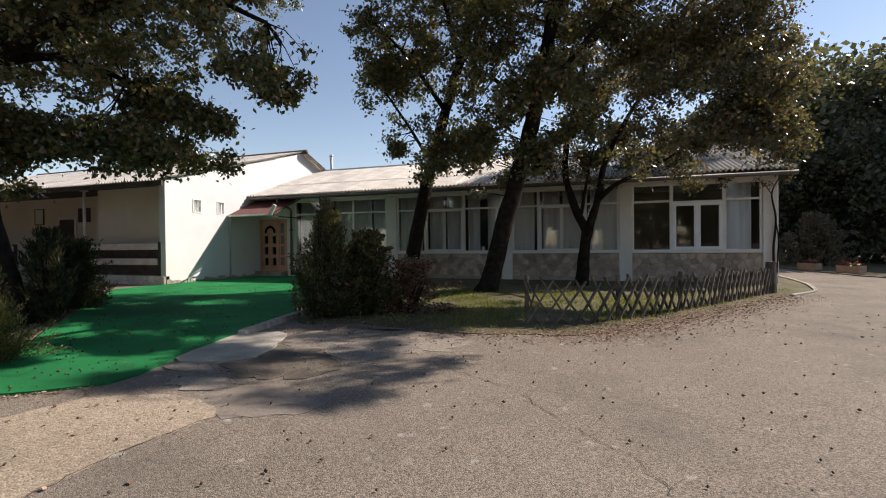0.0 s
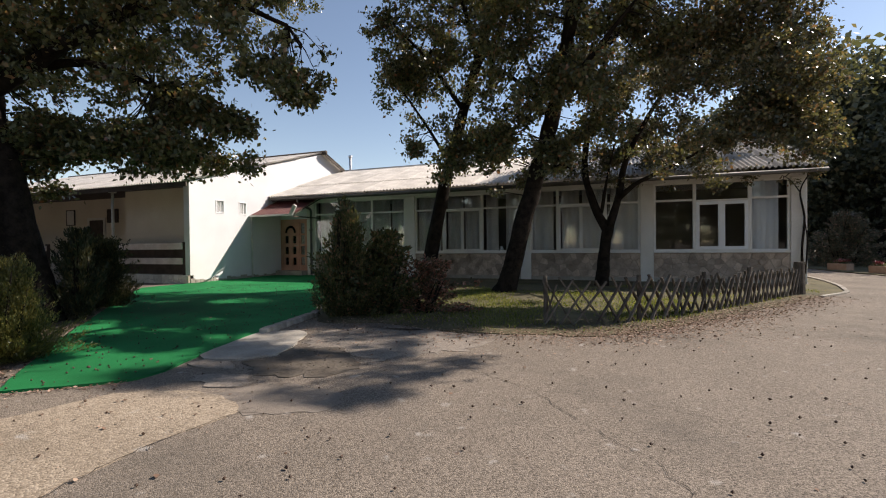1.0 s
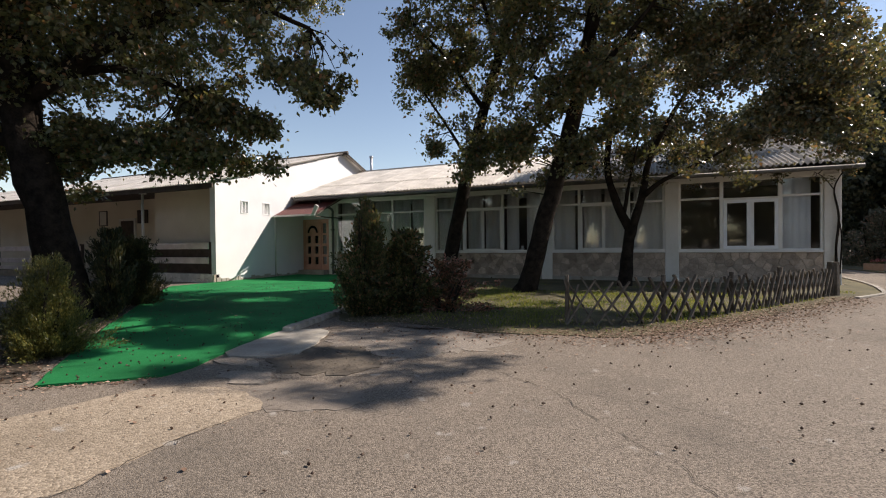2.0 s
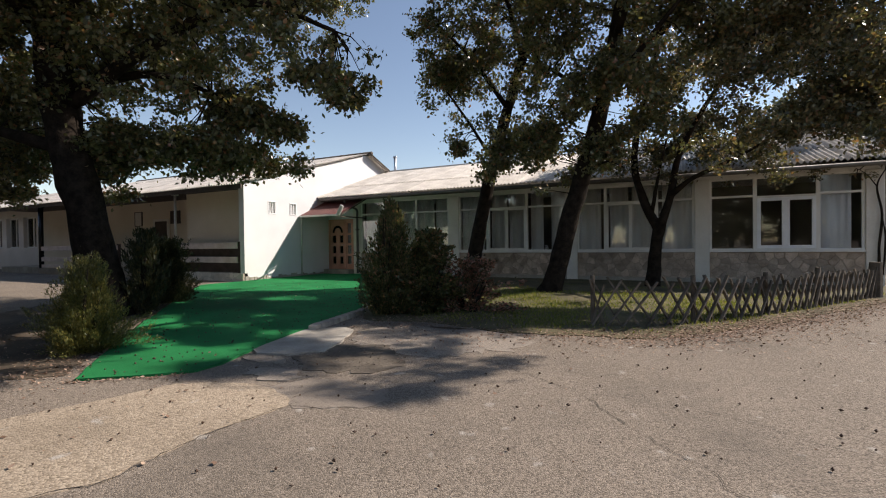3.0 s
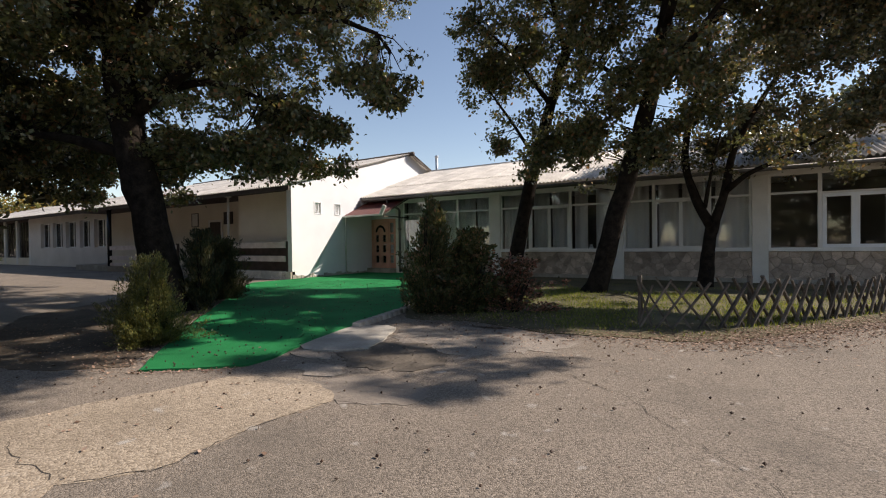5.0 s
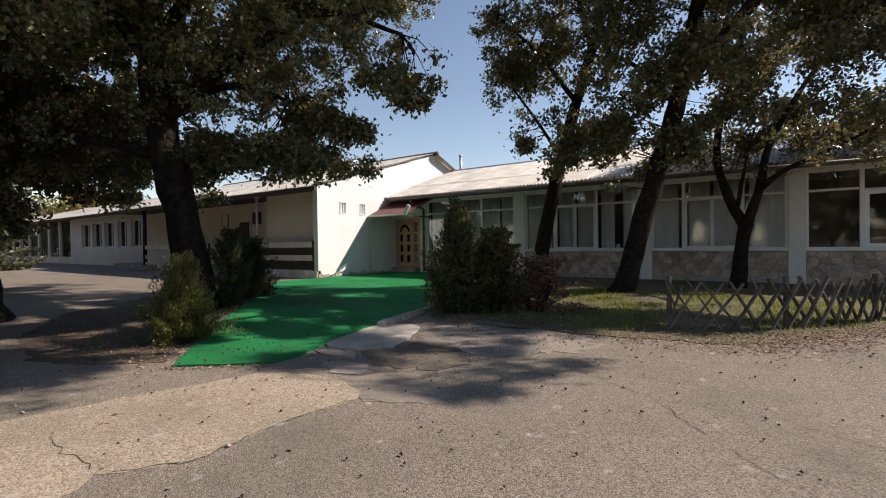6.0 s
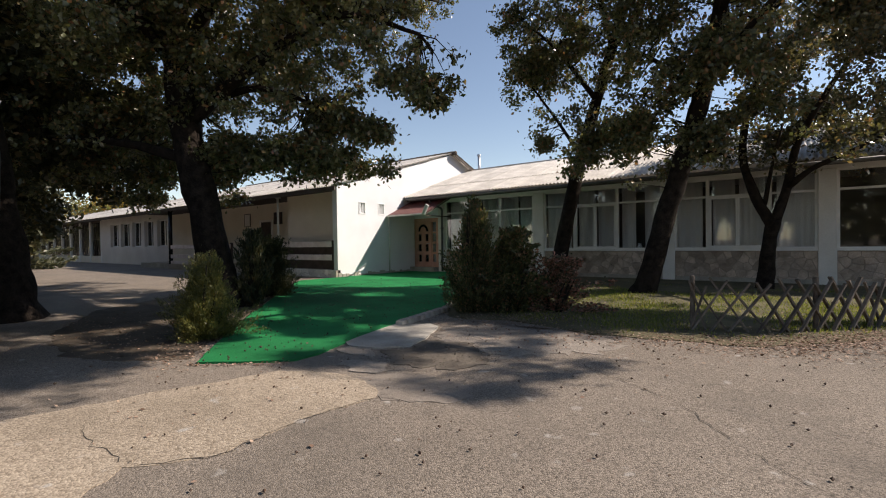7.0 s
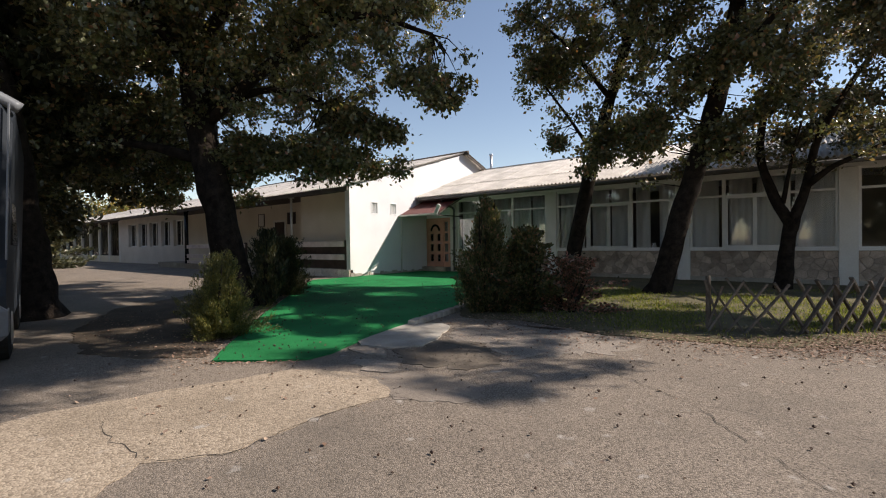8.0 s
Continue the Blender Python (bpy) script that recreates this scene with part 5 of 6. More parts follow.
# the limb reaching towards the camera and its blobs are unseen, added for shade
make_tree("leaning_tree", "dark stout tree leaning over the lawn", [(-2.7, 11.1, -0.05), (-2.55, 11.1, 0.4), (-2.03, 11.2, 2.34), (-1.47, 11.2, 4.3), (-1.1, 11.0, 6.0), (-0.7, 10.8, 8.4)], [0.34, 0.24, 0.21, 0.185, 0.13, 0.05],
          ([([(-1.9, 11.2, 2.8), (-1.3, 10.8, 3.0), (-0.9, 10.6, 2.8)], 0.04, 0.012), ([(-1.5, 11.2, 4.2), (-2.2, 10.7, 5.0), (-2.8, 10.4, 5.4)], 0.08, 0.02), ([(-1.4, 11.2, 4.6), (-0.3, 10.6, 5.6), (0.5, 10.3, 6.4)], 0.09, 0.02), ([(-1.1, 11.0, 5.8), (-0.4, 9.4, 6.9), (0.2, 7.8, 7.4), (-0.2, 6.2, 7.6), (-0.4, 4.9, 7.5)], 0.09, 0.02), ([(0.2, 7.8, 7.4), (1.0, 7.3, 7.8), (1.9, 7.0, 8.0)], 0.04, 0.015), ([(-0.9, 10.9, 7.4), (0.4, 10.3, 9.2), (1.6, 9.8, 9.9), (3.0, 9.2, 10.2)], 0.07, 0.02)] +
           [([(-0.8, 10.8, 8.0), (-1.0, 11.6, 9.8), (-1.6, 13.2, 11.0)], 0.06, 0.02), ([(-1.0, 10.9, 6.8), (0.2, 11.0, 7.8), (1.6, 10.8, 8.2), (2.6, 10.2, 8.4)], 0.08, 0.02), ([(-1.0, 10.9, 6.8), (-1.2, 12.2, 7.9), (-0.8, 13.6, 8.4)], 0.06, 0.02)]),
          ([(-1.3, 10.8, 6.6, 2.2, 1.9, 1.9), (-1.9, 10.7, 4.5, 1.3, 1.1, 0.95), (-0.7, 10.8, 8.6, 2.2, 2.0, 1.3), (-0.6, 10.6, 4.6, 1.0, 1.0, 0.9), (-1.2, 10.6, 2.75, 0.45, 0.35, 0.3), (-2.4, 10.8, 3.9, 1.0, 0.8, 0.75), (-0.5, 11.0, 3.7, 1.0, 0.8, 0.75), (0.5, 7.6, 7.5, 1.3, 1.2, 0.8), (-0.3, 6.2, 7.4, 1.4, 1.3, 0.7), (-0.4, 4.8, 7.4, 1.3, 1.1, 0.6), (-0.6, 8.6, 7.6, 1.2, 1.1, 0.7), (1.8, 7.0, 7.9, 1.2, 1.0, 0.6), (-1.8, 8.2, 7.6, 1.2, 1.0, 0.7)] +
           [(-2.6, 10.8, 5.8, 1.0, 1.0, 1.2), (0.3, 10.6, 6.4, 1.3, 1.1, 1.5), (-2.7, 10.9, 3.3, 0.8, 0.7, 0.5), (-1.4, 10.8, 3.4, 0.7, 0.7, 0.5), (-0.2, 11.0, 3.2, 0.8, 0.7, 0.5)]) + sprays((4.0, 8.6, 10.1), (-1.8, 13.4, 11.0), 0.9, 18, 12) + shade_sprays(-6.6, 4.4, 1.9, 1.9, 7.6, 24, 22) + shade_sprays(-8.6, 7.0, 1.8, 1.8, 7.8, 16, 24) + shade_sprays(-2.6, 7.1, 1.7, 0.55, 7.6, 16, 25) + [(-4.7, 11.4, 3.6, 0.3, 0.3, 0.3), (-4.1, 11.8, 3.9, 0.5, 0.4, 0.3), (-3.3, 11.7, 3.2, 0.3, 0.3, 0.3), (-2.8, 12.1, 3.6, 0.5, 0.4, 0.3), (-2.3, 12.5, 3.0, 0.3, 0.3, 0.3), (-1.7, 12.9, 3.4, 0.4, 0.3, 0.3), (-4.2, 11.7, 3.0, 0.2, 0.2, 0.2)] * 2 + [(-4.4, 10.7, 3.5, 0.5, 0.4, 0.3), (-3.8, 11.1, 3.2, 0.4, 0.3, 0.3), (-3.4, 11.3, 3.8, 0.6, 0.5, 0.4), (-2.7, 11.1, 3.0, 0.4, 0.3, 0.3), (-2.1, 11.5, 3.3, 0.5, 0.4, 0.4), (-2.8, 11.1, 2.5, 0.2, 0.2, 0.2), (-1.7, 11.1, 2.0, 0.2, 0.2, 0.2), (-1.5, 11.8, 3.8, 0.6, 0.5, 0.4)], M_OAK, 103, per=160, leaves=38, size=0.098, spread=0.13, gap=0.03, group="trees on the lawn")
# blobs beyond y 17 are added to shade the roof, unseen high ones the road
make_tree("forked_tree", "slim forked tree with turning leaves behind the fence", [(-0.47, 13.35, -0.05), (-0.42, 13.3, 0.5), (-0.36, 13.25, 1.2), (-0.28, 13.2, 1.65)], [0.21, 0.16, 0.15, 0.15],
          ([([(-0.3, 13.2, 1.5), (-0.62, 13.2, 2.2), (-0.88, 13.2, 3.2), (-0.75, 13.1, 4.3), (-0.41, 13.0, 5.6), (-0.2, 12.8, 7)], 0.13, 0.03), ([(-0.28, 13.2, 1.55), (-0.02, 13.2, 2.4), (0.17, 13.15, 3.35), (0.7, 12.8, 4.4), (1.4, 12.2, 5.4)], 0.12, 0.03), ([(0.0, 13.15, 2.4), (0.45, 13.0, 2.75), (0.9, 12.9, 2.95), (1.7, 12.4, 3.3), (2.6, 11.6, 3.8)], 0.075, 0.02), ([(-0.45, 13.2, 2.0), (-0.3, 13.1, 2.9), (-0.1, 12.9, 3.8)], 0.05, 0.02)] +
           [([(-0.3, 12.9, 6.4), (1.4, 11.6, 7.4), (3.0, 10.4, 7.8), (4.4, 9.6, 8.6)], 0.07, 0.02), ([(3.0, 10.4, 7.8), (4.4, 11.0, 8.4), (5.6, 11.3, 8.8)], 0.04, 0.02), ([(1.4, 12.2, 5.4), (2.2, 11.4, 6.4), (2.8, 10.8, 7.0)], 0.04, 0.015), ([(-0.3, 12.9, 6.4), (0.5, 13.4, 8.4), (1.3, 14.2, 10.2), (1.6, 16.2, 11.3)], 0.09, 0.02), ([(0.5, 13.4, 8.4), (2.2, 13.0, 9.7), (4.2, 11.7, 10.1)], 0.06, 0.02), ([(-0.2, 12.9, 6.8), (0.8, 15.2, 7.4), (2.2, 17.4, 7.8), (3.4, 18.8, 8.2)], 0.08, 0.02)] +
           [([(0.8, 15.2, 7.4), (3.0, 16.4, 7.2), (4.6, 17.4, 6.8)], 0.05, 0.02), ([(0.5, 13.4, 8.4), (3.6, 14.4, 10.0), (6.5, 15.6, 10.9), (10.3, 18.4, 11.3)], 0.08, 0.02)]),
          ([(0.1, 12.2, 5.2, 1.7, 1.5, 1.5), (1.7, 11.4, 4.8, 1.7, 1.3, 1.3), (2.85, 10.9, 3.9, 0.75, 0.8, 0.95), (2.2, 11.0, 6.7, 2.0, 1.6, 1.3), (0.7, 12.5, 3.4, 0.8, 0.7, 0.6), (2.0, 12.0, 3.0, 0.45, 0.4, 0.35), (0.3, 11.8, 7.6, 2.2, 1.8, 1.3), (4.1, 10.0, 7.2, 1.5, 1.2, 0.9), (5.1, 11.3, 8.6, 1.1, 1.2, 0.8), (0.8, 11.6, 4.0, 1.1, 0.8, 0.8), (1.9, 11.2, 3.7, 1.0, 0.8, 0.75), (3.0, 10.9, 3.6, 0.8, 0.8, 0.9), (2.6, 10.9, 5.2, 1.4, 1.1, 1.2)] +
           [(1.2, 11.6, 5.6, 1.6, 1.2, 1.1), (0.6, 11.8, 3.2, 0.8, 0.7, 0.5), (1.4, 11.4, 3.2, 0.8, 0.7, 0.5), (2.3, 11.1, 3.1, 0.8, 0.7, 0.55), (3.1, 10.9, 3.0, 0.6, 0.6, 0.6), (3.2, 10.7, 5.4, 0.9, 0.8, 1.2), (0.9, 11.2, 6.6, 1.4, 1.2, 1.2), (2.6, 10.9, 3.3, 0.8, 0.7, 0.5), (3.4, 10.9, 3.4, 0.6, 0.6, 0.8), (3.3, 10.6, 4.4, 0.8, 0.7, 0.9), (1.9, 11.1, 3.4, 0.9, 0.7, 0.6), (2.8, 10.9, 2.95, 0.7, 0.6, 0.4), (1.2, 11.3, 3.5, 0.8, 0.7, 0.5)] +
           [(3.2, 10.8, 4.0, 0.8, 0.7, 0.8), (-1.2, 10.7, 5.3, 0.72, 0.60, 0.48), (-0.7, 11.3, 4.6, 0.66, 0.55, 0.44), (0.0, 11.1, 5.1, 0.72, 0.60, 0.48), (0.6, 11.2, 4.2, 0.72, 0.60, 0.48), (0.9, 11.0, 4.8, 0.72, 0.60, 0.48), (-0.1, 11.5, 3.8, 0.60, 0.50, 0.40), (0.4, 11.4, 3.3, 0.60, 0.50, 0.40), (0.9, 11.2, 3.4, 0.60, 0.50, 0.40), (-0.8, 11.5, 3.8, 0.54, 0.45, 0.36), (1.0, 11.3, 2.9, 0.54, 0.45, 0.36)]) + sprays((4.5, 11.0, 10.0), (1.6, 17.2, 11.4), 1.35, 26, 11) + sprays((5.5, 14.5, 10.6), (10.5, 18.5, 11.4), 1.6, 16, 13) + shade_sprays(-3.2, 4.3, 1.3, 1.0, 7.6, 12, 23) + shade_sprays(-2.9, 3.5, 0.9, 0.5, 7.6, 9, 27) + [(-1.1, 13.0, 3.2, 0.3, 0.3, 0.3), (-0.5, 13.5, 3.6, 0.5, 0.4, 0.4), (0.2, 13.9, 3.9, 0.5, 0.4, 0.4), (0.9, 14.3, 4.3, 0.6, 0.5, 0.4), (1.5, 14.5, 3.7, 0.5, 0.4, 0.4), (2.2, 14.7, 4.2, 0.6, 0.5, 0.4), (2.1, 14.7, 3.0, 0.3, 0.3, 0.2), (-0.2, 13.7, 5.0, 0.5, 0.4, 0.4)] * 2 + ([(-0.1, 14.1, 5.6, 0.7, 0.6, 0.5), (1.1, 14.4, 4.7, 0.6, 0.5, 0.4), (-1.1, 12.6, 3.7, 0.5, 0.4, 0.4), (-0.6, 12.9, 3.1, 0.4, 0.3, 0.3), (0.2, 13.3, 3.6, 0.6, 0.5, 0.4), (1.0, 13.8, 3.8, 0.6, 0.5, 0.4), (2.0, 14.0, 3.3, 0.5, 0.4, 0.4), (2.4, 14.0, 2.7, 0.3, 0.3, 0.2), (-0.2, 13.1, 2.8, 0.3, 0.3, 0.2), (3.4, 14.6, 2.9, 0.3, 0.3, 0.3), (0.8, 13.7, 3.1, 0.4, 0.3, 0.3), (-0.3, 13.9, 3.7, 0.5, 0.4, 0.4), (-1.1, 13.3, 4.2, 0.5, 0.4, 0.4)] +
           [(1.3, 14.6, 3.0, 0.5, 0.4, 0.4), (0.5, 14.6, 3.1, 0.4, 0.3, 0.3), (-1.9, 12.6, 3.8, 0.4, 0.3, 0.3), (-1.1, 14.0, 6.7, 0.8, 0.7, 0.6), (0.2, 14.3, 4.4, 0.7, 0.6, 0.5), (1.0, 14.9, 3.7, 0.5, 0.4, 0.4), (2.1, 20.3, 8.0, 0.9, 0.7, 0.35), (2.4, 20.9, 8.0, 0.9, 0.7, 0.35), (3.5, 20.1, 8.0, 0.9, 0.7, 0.35), (2.8, 21.6, 8.0, 0.9, 0.7, 0.35), (4.1, 20.0, 8.0, 0.9, 0.7, 0.35), (5.0, 19.4, 8.0, 0.9, 0.7, 0.35), (5.8, 18.6, 8.0, 0.9, 0.7, 0.35)] +
           [(5.3, 19.9, 8.0, 0.9, 0.7, 0.35), (2.8, 18.9, 8.0, 0.9, 0.7, 0.35), (5.5, 18.0, 7.2, 1.3, 1.2, 1.0), (4.4, 18.4, 7.4, 1.6, 1.4, 0.8), (2.4, 18.2, 7.4, 1.8, 1.4, 0.7), (0.6, 18.4, 7.4, 1.4, 1.2, 0.7), (1.2, 17.6, 7.6, 1.8, 1.6, 1.0), (3.4, 18.2, 7.8, 1.8, 1.6, 1.2), (4.6, 17.4, 6.6, 1.2, 1.2, 0.9), (2.6, 19.4, 8.4, 1.8, 1.4, 0.9)]), M_OAK2, 104, per=140, leaves=44, size=0.084, spread=0.13, gap=0.07, group="trees on the lawn")
# the flat blobs above z 7.5 are an unseen canopy, added to block skylight
make_tree("dark_tree", "dark tree with a flared trunk beside the parked van", [(-10.6, 1.65, -0.05), (-10.6, 1.65, 0.3), (-10.65, 1.6, 1.3), (-10.8, 1.4, 3.5), (-11, 1.2, 6)], [0.6, 0.42, 0.33, 0.28, 0.12],
          [([(-10.8, 1.4, 3.4), (-12, 1.8, 4.4), (-13.4, 2.2, 4.8), (-16, 3.6, 4.6), (-18, 4.4, 3.9)], 0.12, 0.03), ([(-13.4, 2.2, 4.8), (-15, 4.2, 4.5), (-16, 5.4, 4.1)], 0.05, 0.02)],
          [(-12.0, 0.8, 6.0, 2.8, 2.4, 2.4), (-13.8, 2.4, 4.2, 2.2, 1.6, 1.5), (-11.8, 0.6, 3.9, 1.4, 1.2, 1.1), (-16.0, 4.0, 4.6, 2.6, 1.8, 1.6), (-15.0, 2.0, 6.5, 3, 2.4, 2.0), (-17.5, 2.6, 3.6, 2.0, 1.2, 1.3), (-17.5, 5.2, 3.7, 1.6, 1.2, 1.0), (-15.5, 5.6, 4.0, 1.4, 1.1, 0.9), (-20.0, 3.9, 3.1, 1.8, 1.1, 1.6), (-12.0, -1.5, 8.0, 3.4, 2.5, 1.0), (-14.5, 0.5, 8.4, 3.0, 2.5, 1.0), (-9.2, -1.5, 8.2, 3.0, 2.0, 0.9), (-11.0, 0.8, 9.4, 4.5, 3.6, 0.9)], M_WOODS, 105, per=60, leaves=34, size=0.19, spread=0.28, gap=-0.2)

make_tree("climbing_plant", "thin woody climber on the corner post of the wing", [(4.62, 14.92, 0.0), (4.6, 14.95, 0.9), (4.66, 14.96, 1.8), (4.56, 14.94, 2.5), (4.7, 14.8, 2.95)], [0.045, 0.03, 0.028, 0.02, 0.01],
          [([(4.66, 14.9, 0.3), (4.72, 14.96, 1.2), (4.66, 14.96, 1.8)], 0.02, 0.012), ([(4.56, 14.94, 2.5), (4.3, 14.75, 2.8), (4.05, 14.6, 2.95)], 0.014, 0.006)],
          [(4.3, 14.6, 2.9, 0.4, 0.25, 0.25), (4.75, 14.6, 3.1, 0.3, 0.25, 0.3)], M_OAK2, 109, per=160, leaves=20, size=0.08, spread=0.1, gap=-0.3, category="climber", sides=7)

# wood behind, and further copies out of view that darken the window reflections
wood = make_tree("wood_tree", "dense dark tree at the edge of the wood", [(0, 0, -0.05), (0.1, 0, 2), (0.3, 0.1, 5), (0.2, 0.2, 9)], [0.3, 0.24, 0.18, 0.05],
                 [([(0.2, 0, 3), (1.5, 0.3, 5), (2.4, 0.4, 6)], 0.1, 0.03), ([(0.2, 0, 3.4), (-1.2, -0.3, 5), (-2.2, -0.4, 6.4)], 0.1, 0.03)],
                 [(0, 0, 8, 3.2, 3.0, 3.0), (2.0, 0.2, 5.0, 2.0, 2.0, 2.4), (-2.0, -0.2, 5.2, 2.0, 2.0, 2.6), (0.2, -1.2, 3.2, 2.4, 1.6, 1.8), (1.6, -1.0, 1.8, 1.8, 1.2, 1.4), (-1.8, -1.0, 1.8, 1.8, 1.2, 1.4)], M_FARWOOD, 106, per=24, leaves=22, size=0.36, spread=0.42, gap=-0.3, group="trees of the wood", twigs=False)
wood.location = (10.8, 31.5, 0)
for x, y, r, k in (((9.0, 29.2, 3.9, 0.62), (12.0, 28.4, 2.2, 0.66), (13.4, 31.5, 5.0, 0.9), (16.2, 27.0, 0.9, 0.7), (10.6, 35.5, 0.8, 1.1), (15.5, 31, 1.2, 1.05), (20.5, 29, 2.4, 1.1), (26, 27, 0.5, 1.1), (13.2, 36, 3.3, 1.25), (18.5, 36, 4.2, 1.25), (7.5, 37, 5.1, 1.0), (31, 22, 1.9, 1.1), (24, 33, 2.2, 1.3), (-21.5, 0.6, 0.4, 0.75), (-25.5, -1.2, 2.0, 0.9), (-30.0, 1.5, 3.0, 0.8), (-38, -1.0, 1.1, 0.95), (-47, 2.0, 4.4, 0.95), (-60, 4.5, 5.0, 0.9)) +
           # from (-11, -38) on: unseen trees, added only for the glass to reflect
           ((-24.5, 3.6, 0.2, 0.7), (-11, -38, 0.7, 0.95), (-5, -40, 1.2, 1.0), (1, -39, 1.7, 0.95), (7, -40, 2.9, 1.0), (13, -38, 0.9, 0.95), (19, -36, 3.9, 1.0), (26, -31, 0.3, 1.0), (33, -17, 2.1, 1.3), (38, -6, 5.2, 1.3), (38, 6, 1.2, 1.3), (-17, -38, 4.4, 0.8), (-26, -33, 5.4, 0.8), (-33, -26, 3.4, 0.8), (-40, -17, 2.4, 1.2), (-47, -12, 1.4, 1.2), (-56, -10, 4.9, 1.3), (-82, -5, 0.9, 1.3), (-88, 1, 1.9, 1.3)) +
           ((-95, 6, 2.9, 1.4), (-96, -4, 3.9, 1.4), (-74, -9, 5.1, 1.3))):
    c = copy_thing(wood, pose(x, y, 0, 0, 0, math.degrees(r)))
    c.scale = (k, k, k)
make_tree("yellow_tree", "yellowing tree behind the long building", [(-66, 20, 0), (-66, 20, 3), (-66, 20.2, 7)], [0.3, 0.25, 0.08], [([(-66, 20, 3), (-64, 19, 5), (-63, 18.5, 6)], 0.1, 0.03)],
                [(-66, 20, 5.6, 5, 4, 2.6), (-60, 18.5, 4.6, 4, 3, 2.2), (-73, 18, 5, 4, 3, 2.6)], M_YELLOW, 107, per=12, leaves=36, size=0.3, spread=0.6, gap=-0.2)

# ---- bushes ----
make_bush("thuja_bush", "yellow-green thuja bush at the corner of the carpet", (-6.05, 2.85), 0.8, 1.1, M_THUJA, 201, 56000, 0.031, cone=0.78, group="thujas", narrow=0.16, rise=1.3)
make_bush("thuja_bush", "dark round thuja beside the carpet", (-9.75, 6.05), 1.15, 1.4, M_WOODS, 202, 40000, 0.05, cone=0.4, group="thujas", narrow=0.16, rise=0.9)
make_bush("thuja_bush", "dark leafy suckers beside the oak trunk", (-8.5, 4.95), 0.6, 1.55, M_WOODS, 206, 9000, 0.085, cone=0.5, group="thujas", narrow=0.14, rise=1.0)
make_bush("evergreen_bush", "tall dark evergreen bush at the corner of the lawn", (-4.33, 6.62), 0.98, 1.96, M_SHRUB, 203, 32000, 0.052, cone=0.86, depth=1.0, narrow=0.22, rise=0.7)
make_bush("mixed_shrub", "shorter dark shrub with reddish leaves beside the evergreen", (-3.8, 7.0), 1.0, 1.42, M_SHRUB, 204, 17000, 0.06, cone=0.6, depth=1.0)
make_bush("low_shrub", "low shrub with dry reddish leaves at the edge of the lawn", (-3.2, 7.35), 1.5, 0.95, M_REDLEAF, 205, 7200, 0.055, cone=0.45, depth=0.8)
make_bush("wood_shrub", "grey-green shrub with pinkish tips before the wood", (9.5, 25.6), 2.9, 2.4, M_PINK, 207, 26000, 0.085, cone=0.75, depth=2.2)
make_bush("conifer", "pale grey-green conifer at the far yard", (-35.5, 6.2), 4.6, 3.8, M_FARWOOD, 208, 14000, 0.22, cone=0.5, depth=3.5)

# ---- planters ----
verge = sheet("verge", [(7.4, 24.6), (7.6, 21.6), (8.1, 18.6), (9.4, 15.6), (12.4, 13), (45, 10), (45, 45), (7.5, 45)], -0.02, 0.03, M_LAWN, jitter=0.05, step=0.5)
tagged(verge, "grass verge along the road before the wood", "verge", kind="structure")
for k, (x, y, r) in enumerate(((8.75, 23.5, -62), (9.25, 21.3, -58), (9.8, 19.2, -55), (10.9, 17.2, -50))):
    pl = thing("planter", "concrete planter box with red and pink flowers on the verge", "planter", "planters on the verge")
    bm = boxes((-0.62, 0.62, -0.26, 0.26, 0.0, 0.06), (-0.62, 0.62, -0.26, -0.2, 0.06, 0.4), (-0.62, 0.62, 0.2, 0.26, 0.06, 0.4), (-0.62, -0.56, -0.2, 0.2, 0.06, 0.4), (0.56, 0.62, -0.2, 0.2, 0.06, 0.4), bevel=0.01)
    part("trough", bm, M_TROUGH, pl)
    part("earth", boxes((-0.56, 0.56, -0.2, 0.2, 0.3, 0.36)), M_SOIL, pl)
    rng = np.random.default_rng(300 + k)
    pos = np.stack([rng.uniform(-0.55, 0.55, 420), rng.uniform(-0.2, 0.2, 420), 0.36 + 0.16 * rng.uniform(0, 1, 420)], 1)
    tagged(leaf_mesh("greenery", pos, 0.08, rng, M_SHRUB, pl), kind="stuff")
    c = np.repeat(np.stack([rng.uniform(-0.45, 0.45, 7), rng.uniform(-0.12, 0.12, 7), rng.uniform(0.5, 0.58, 7)], 1), 45, 0)
    tagged(leaf_mesh("flowers", c + rng.normal(size=c.shape) * 0.05, 0.06, rng, M_RED, pl), kind="stuff")
    pl.matrix_basis = pose(x * 0.94 - 0.2, y * 0.94, 0.03, 0, 0, r) @ Matrix.Diagonal((0.62, 0.66, 0.64, 1))

# ---- parked van ----
van = thing("van", "grey-blue parked van with a pale bumper and roof edge", "van", at=(0, 0, 0))
# own frame: x towards the nose, y towards the visible corner
W, LN = 0.95, 4.0
prof = [(-LN, 0.42), (0.0, 0.42), (0.05, 0.75), (-0.02, 1.02), (-0.1, 1.12), (-0.2, 2.62), (-0.4, 2.82), (-LN + 0.15, 2.82), (-LN, 2.6)]
bm = bmesh.new()
rows = []
for y, ins in ((-W, 0.05), (-W + 0.08, 0.0), (W - 0.08, 0.0), (W, 0.05)):
    rows.append([bm.verts.new((x - (ins if x > -1 else -ins), y * (1 + 0.085 * max(0, z - 0.9) / 1.9), z - (ins * 3.2 if z > 2.5 else 0))) for x, z in prof])
for A, B in zip(rows, rows[1:]):
    for k in range(len(prof)):
        j = (k + 1) % len(prof)
        bm.faces.new((A[k], A[j], B[j], B[k]))
bm.faces.new(rows[0])
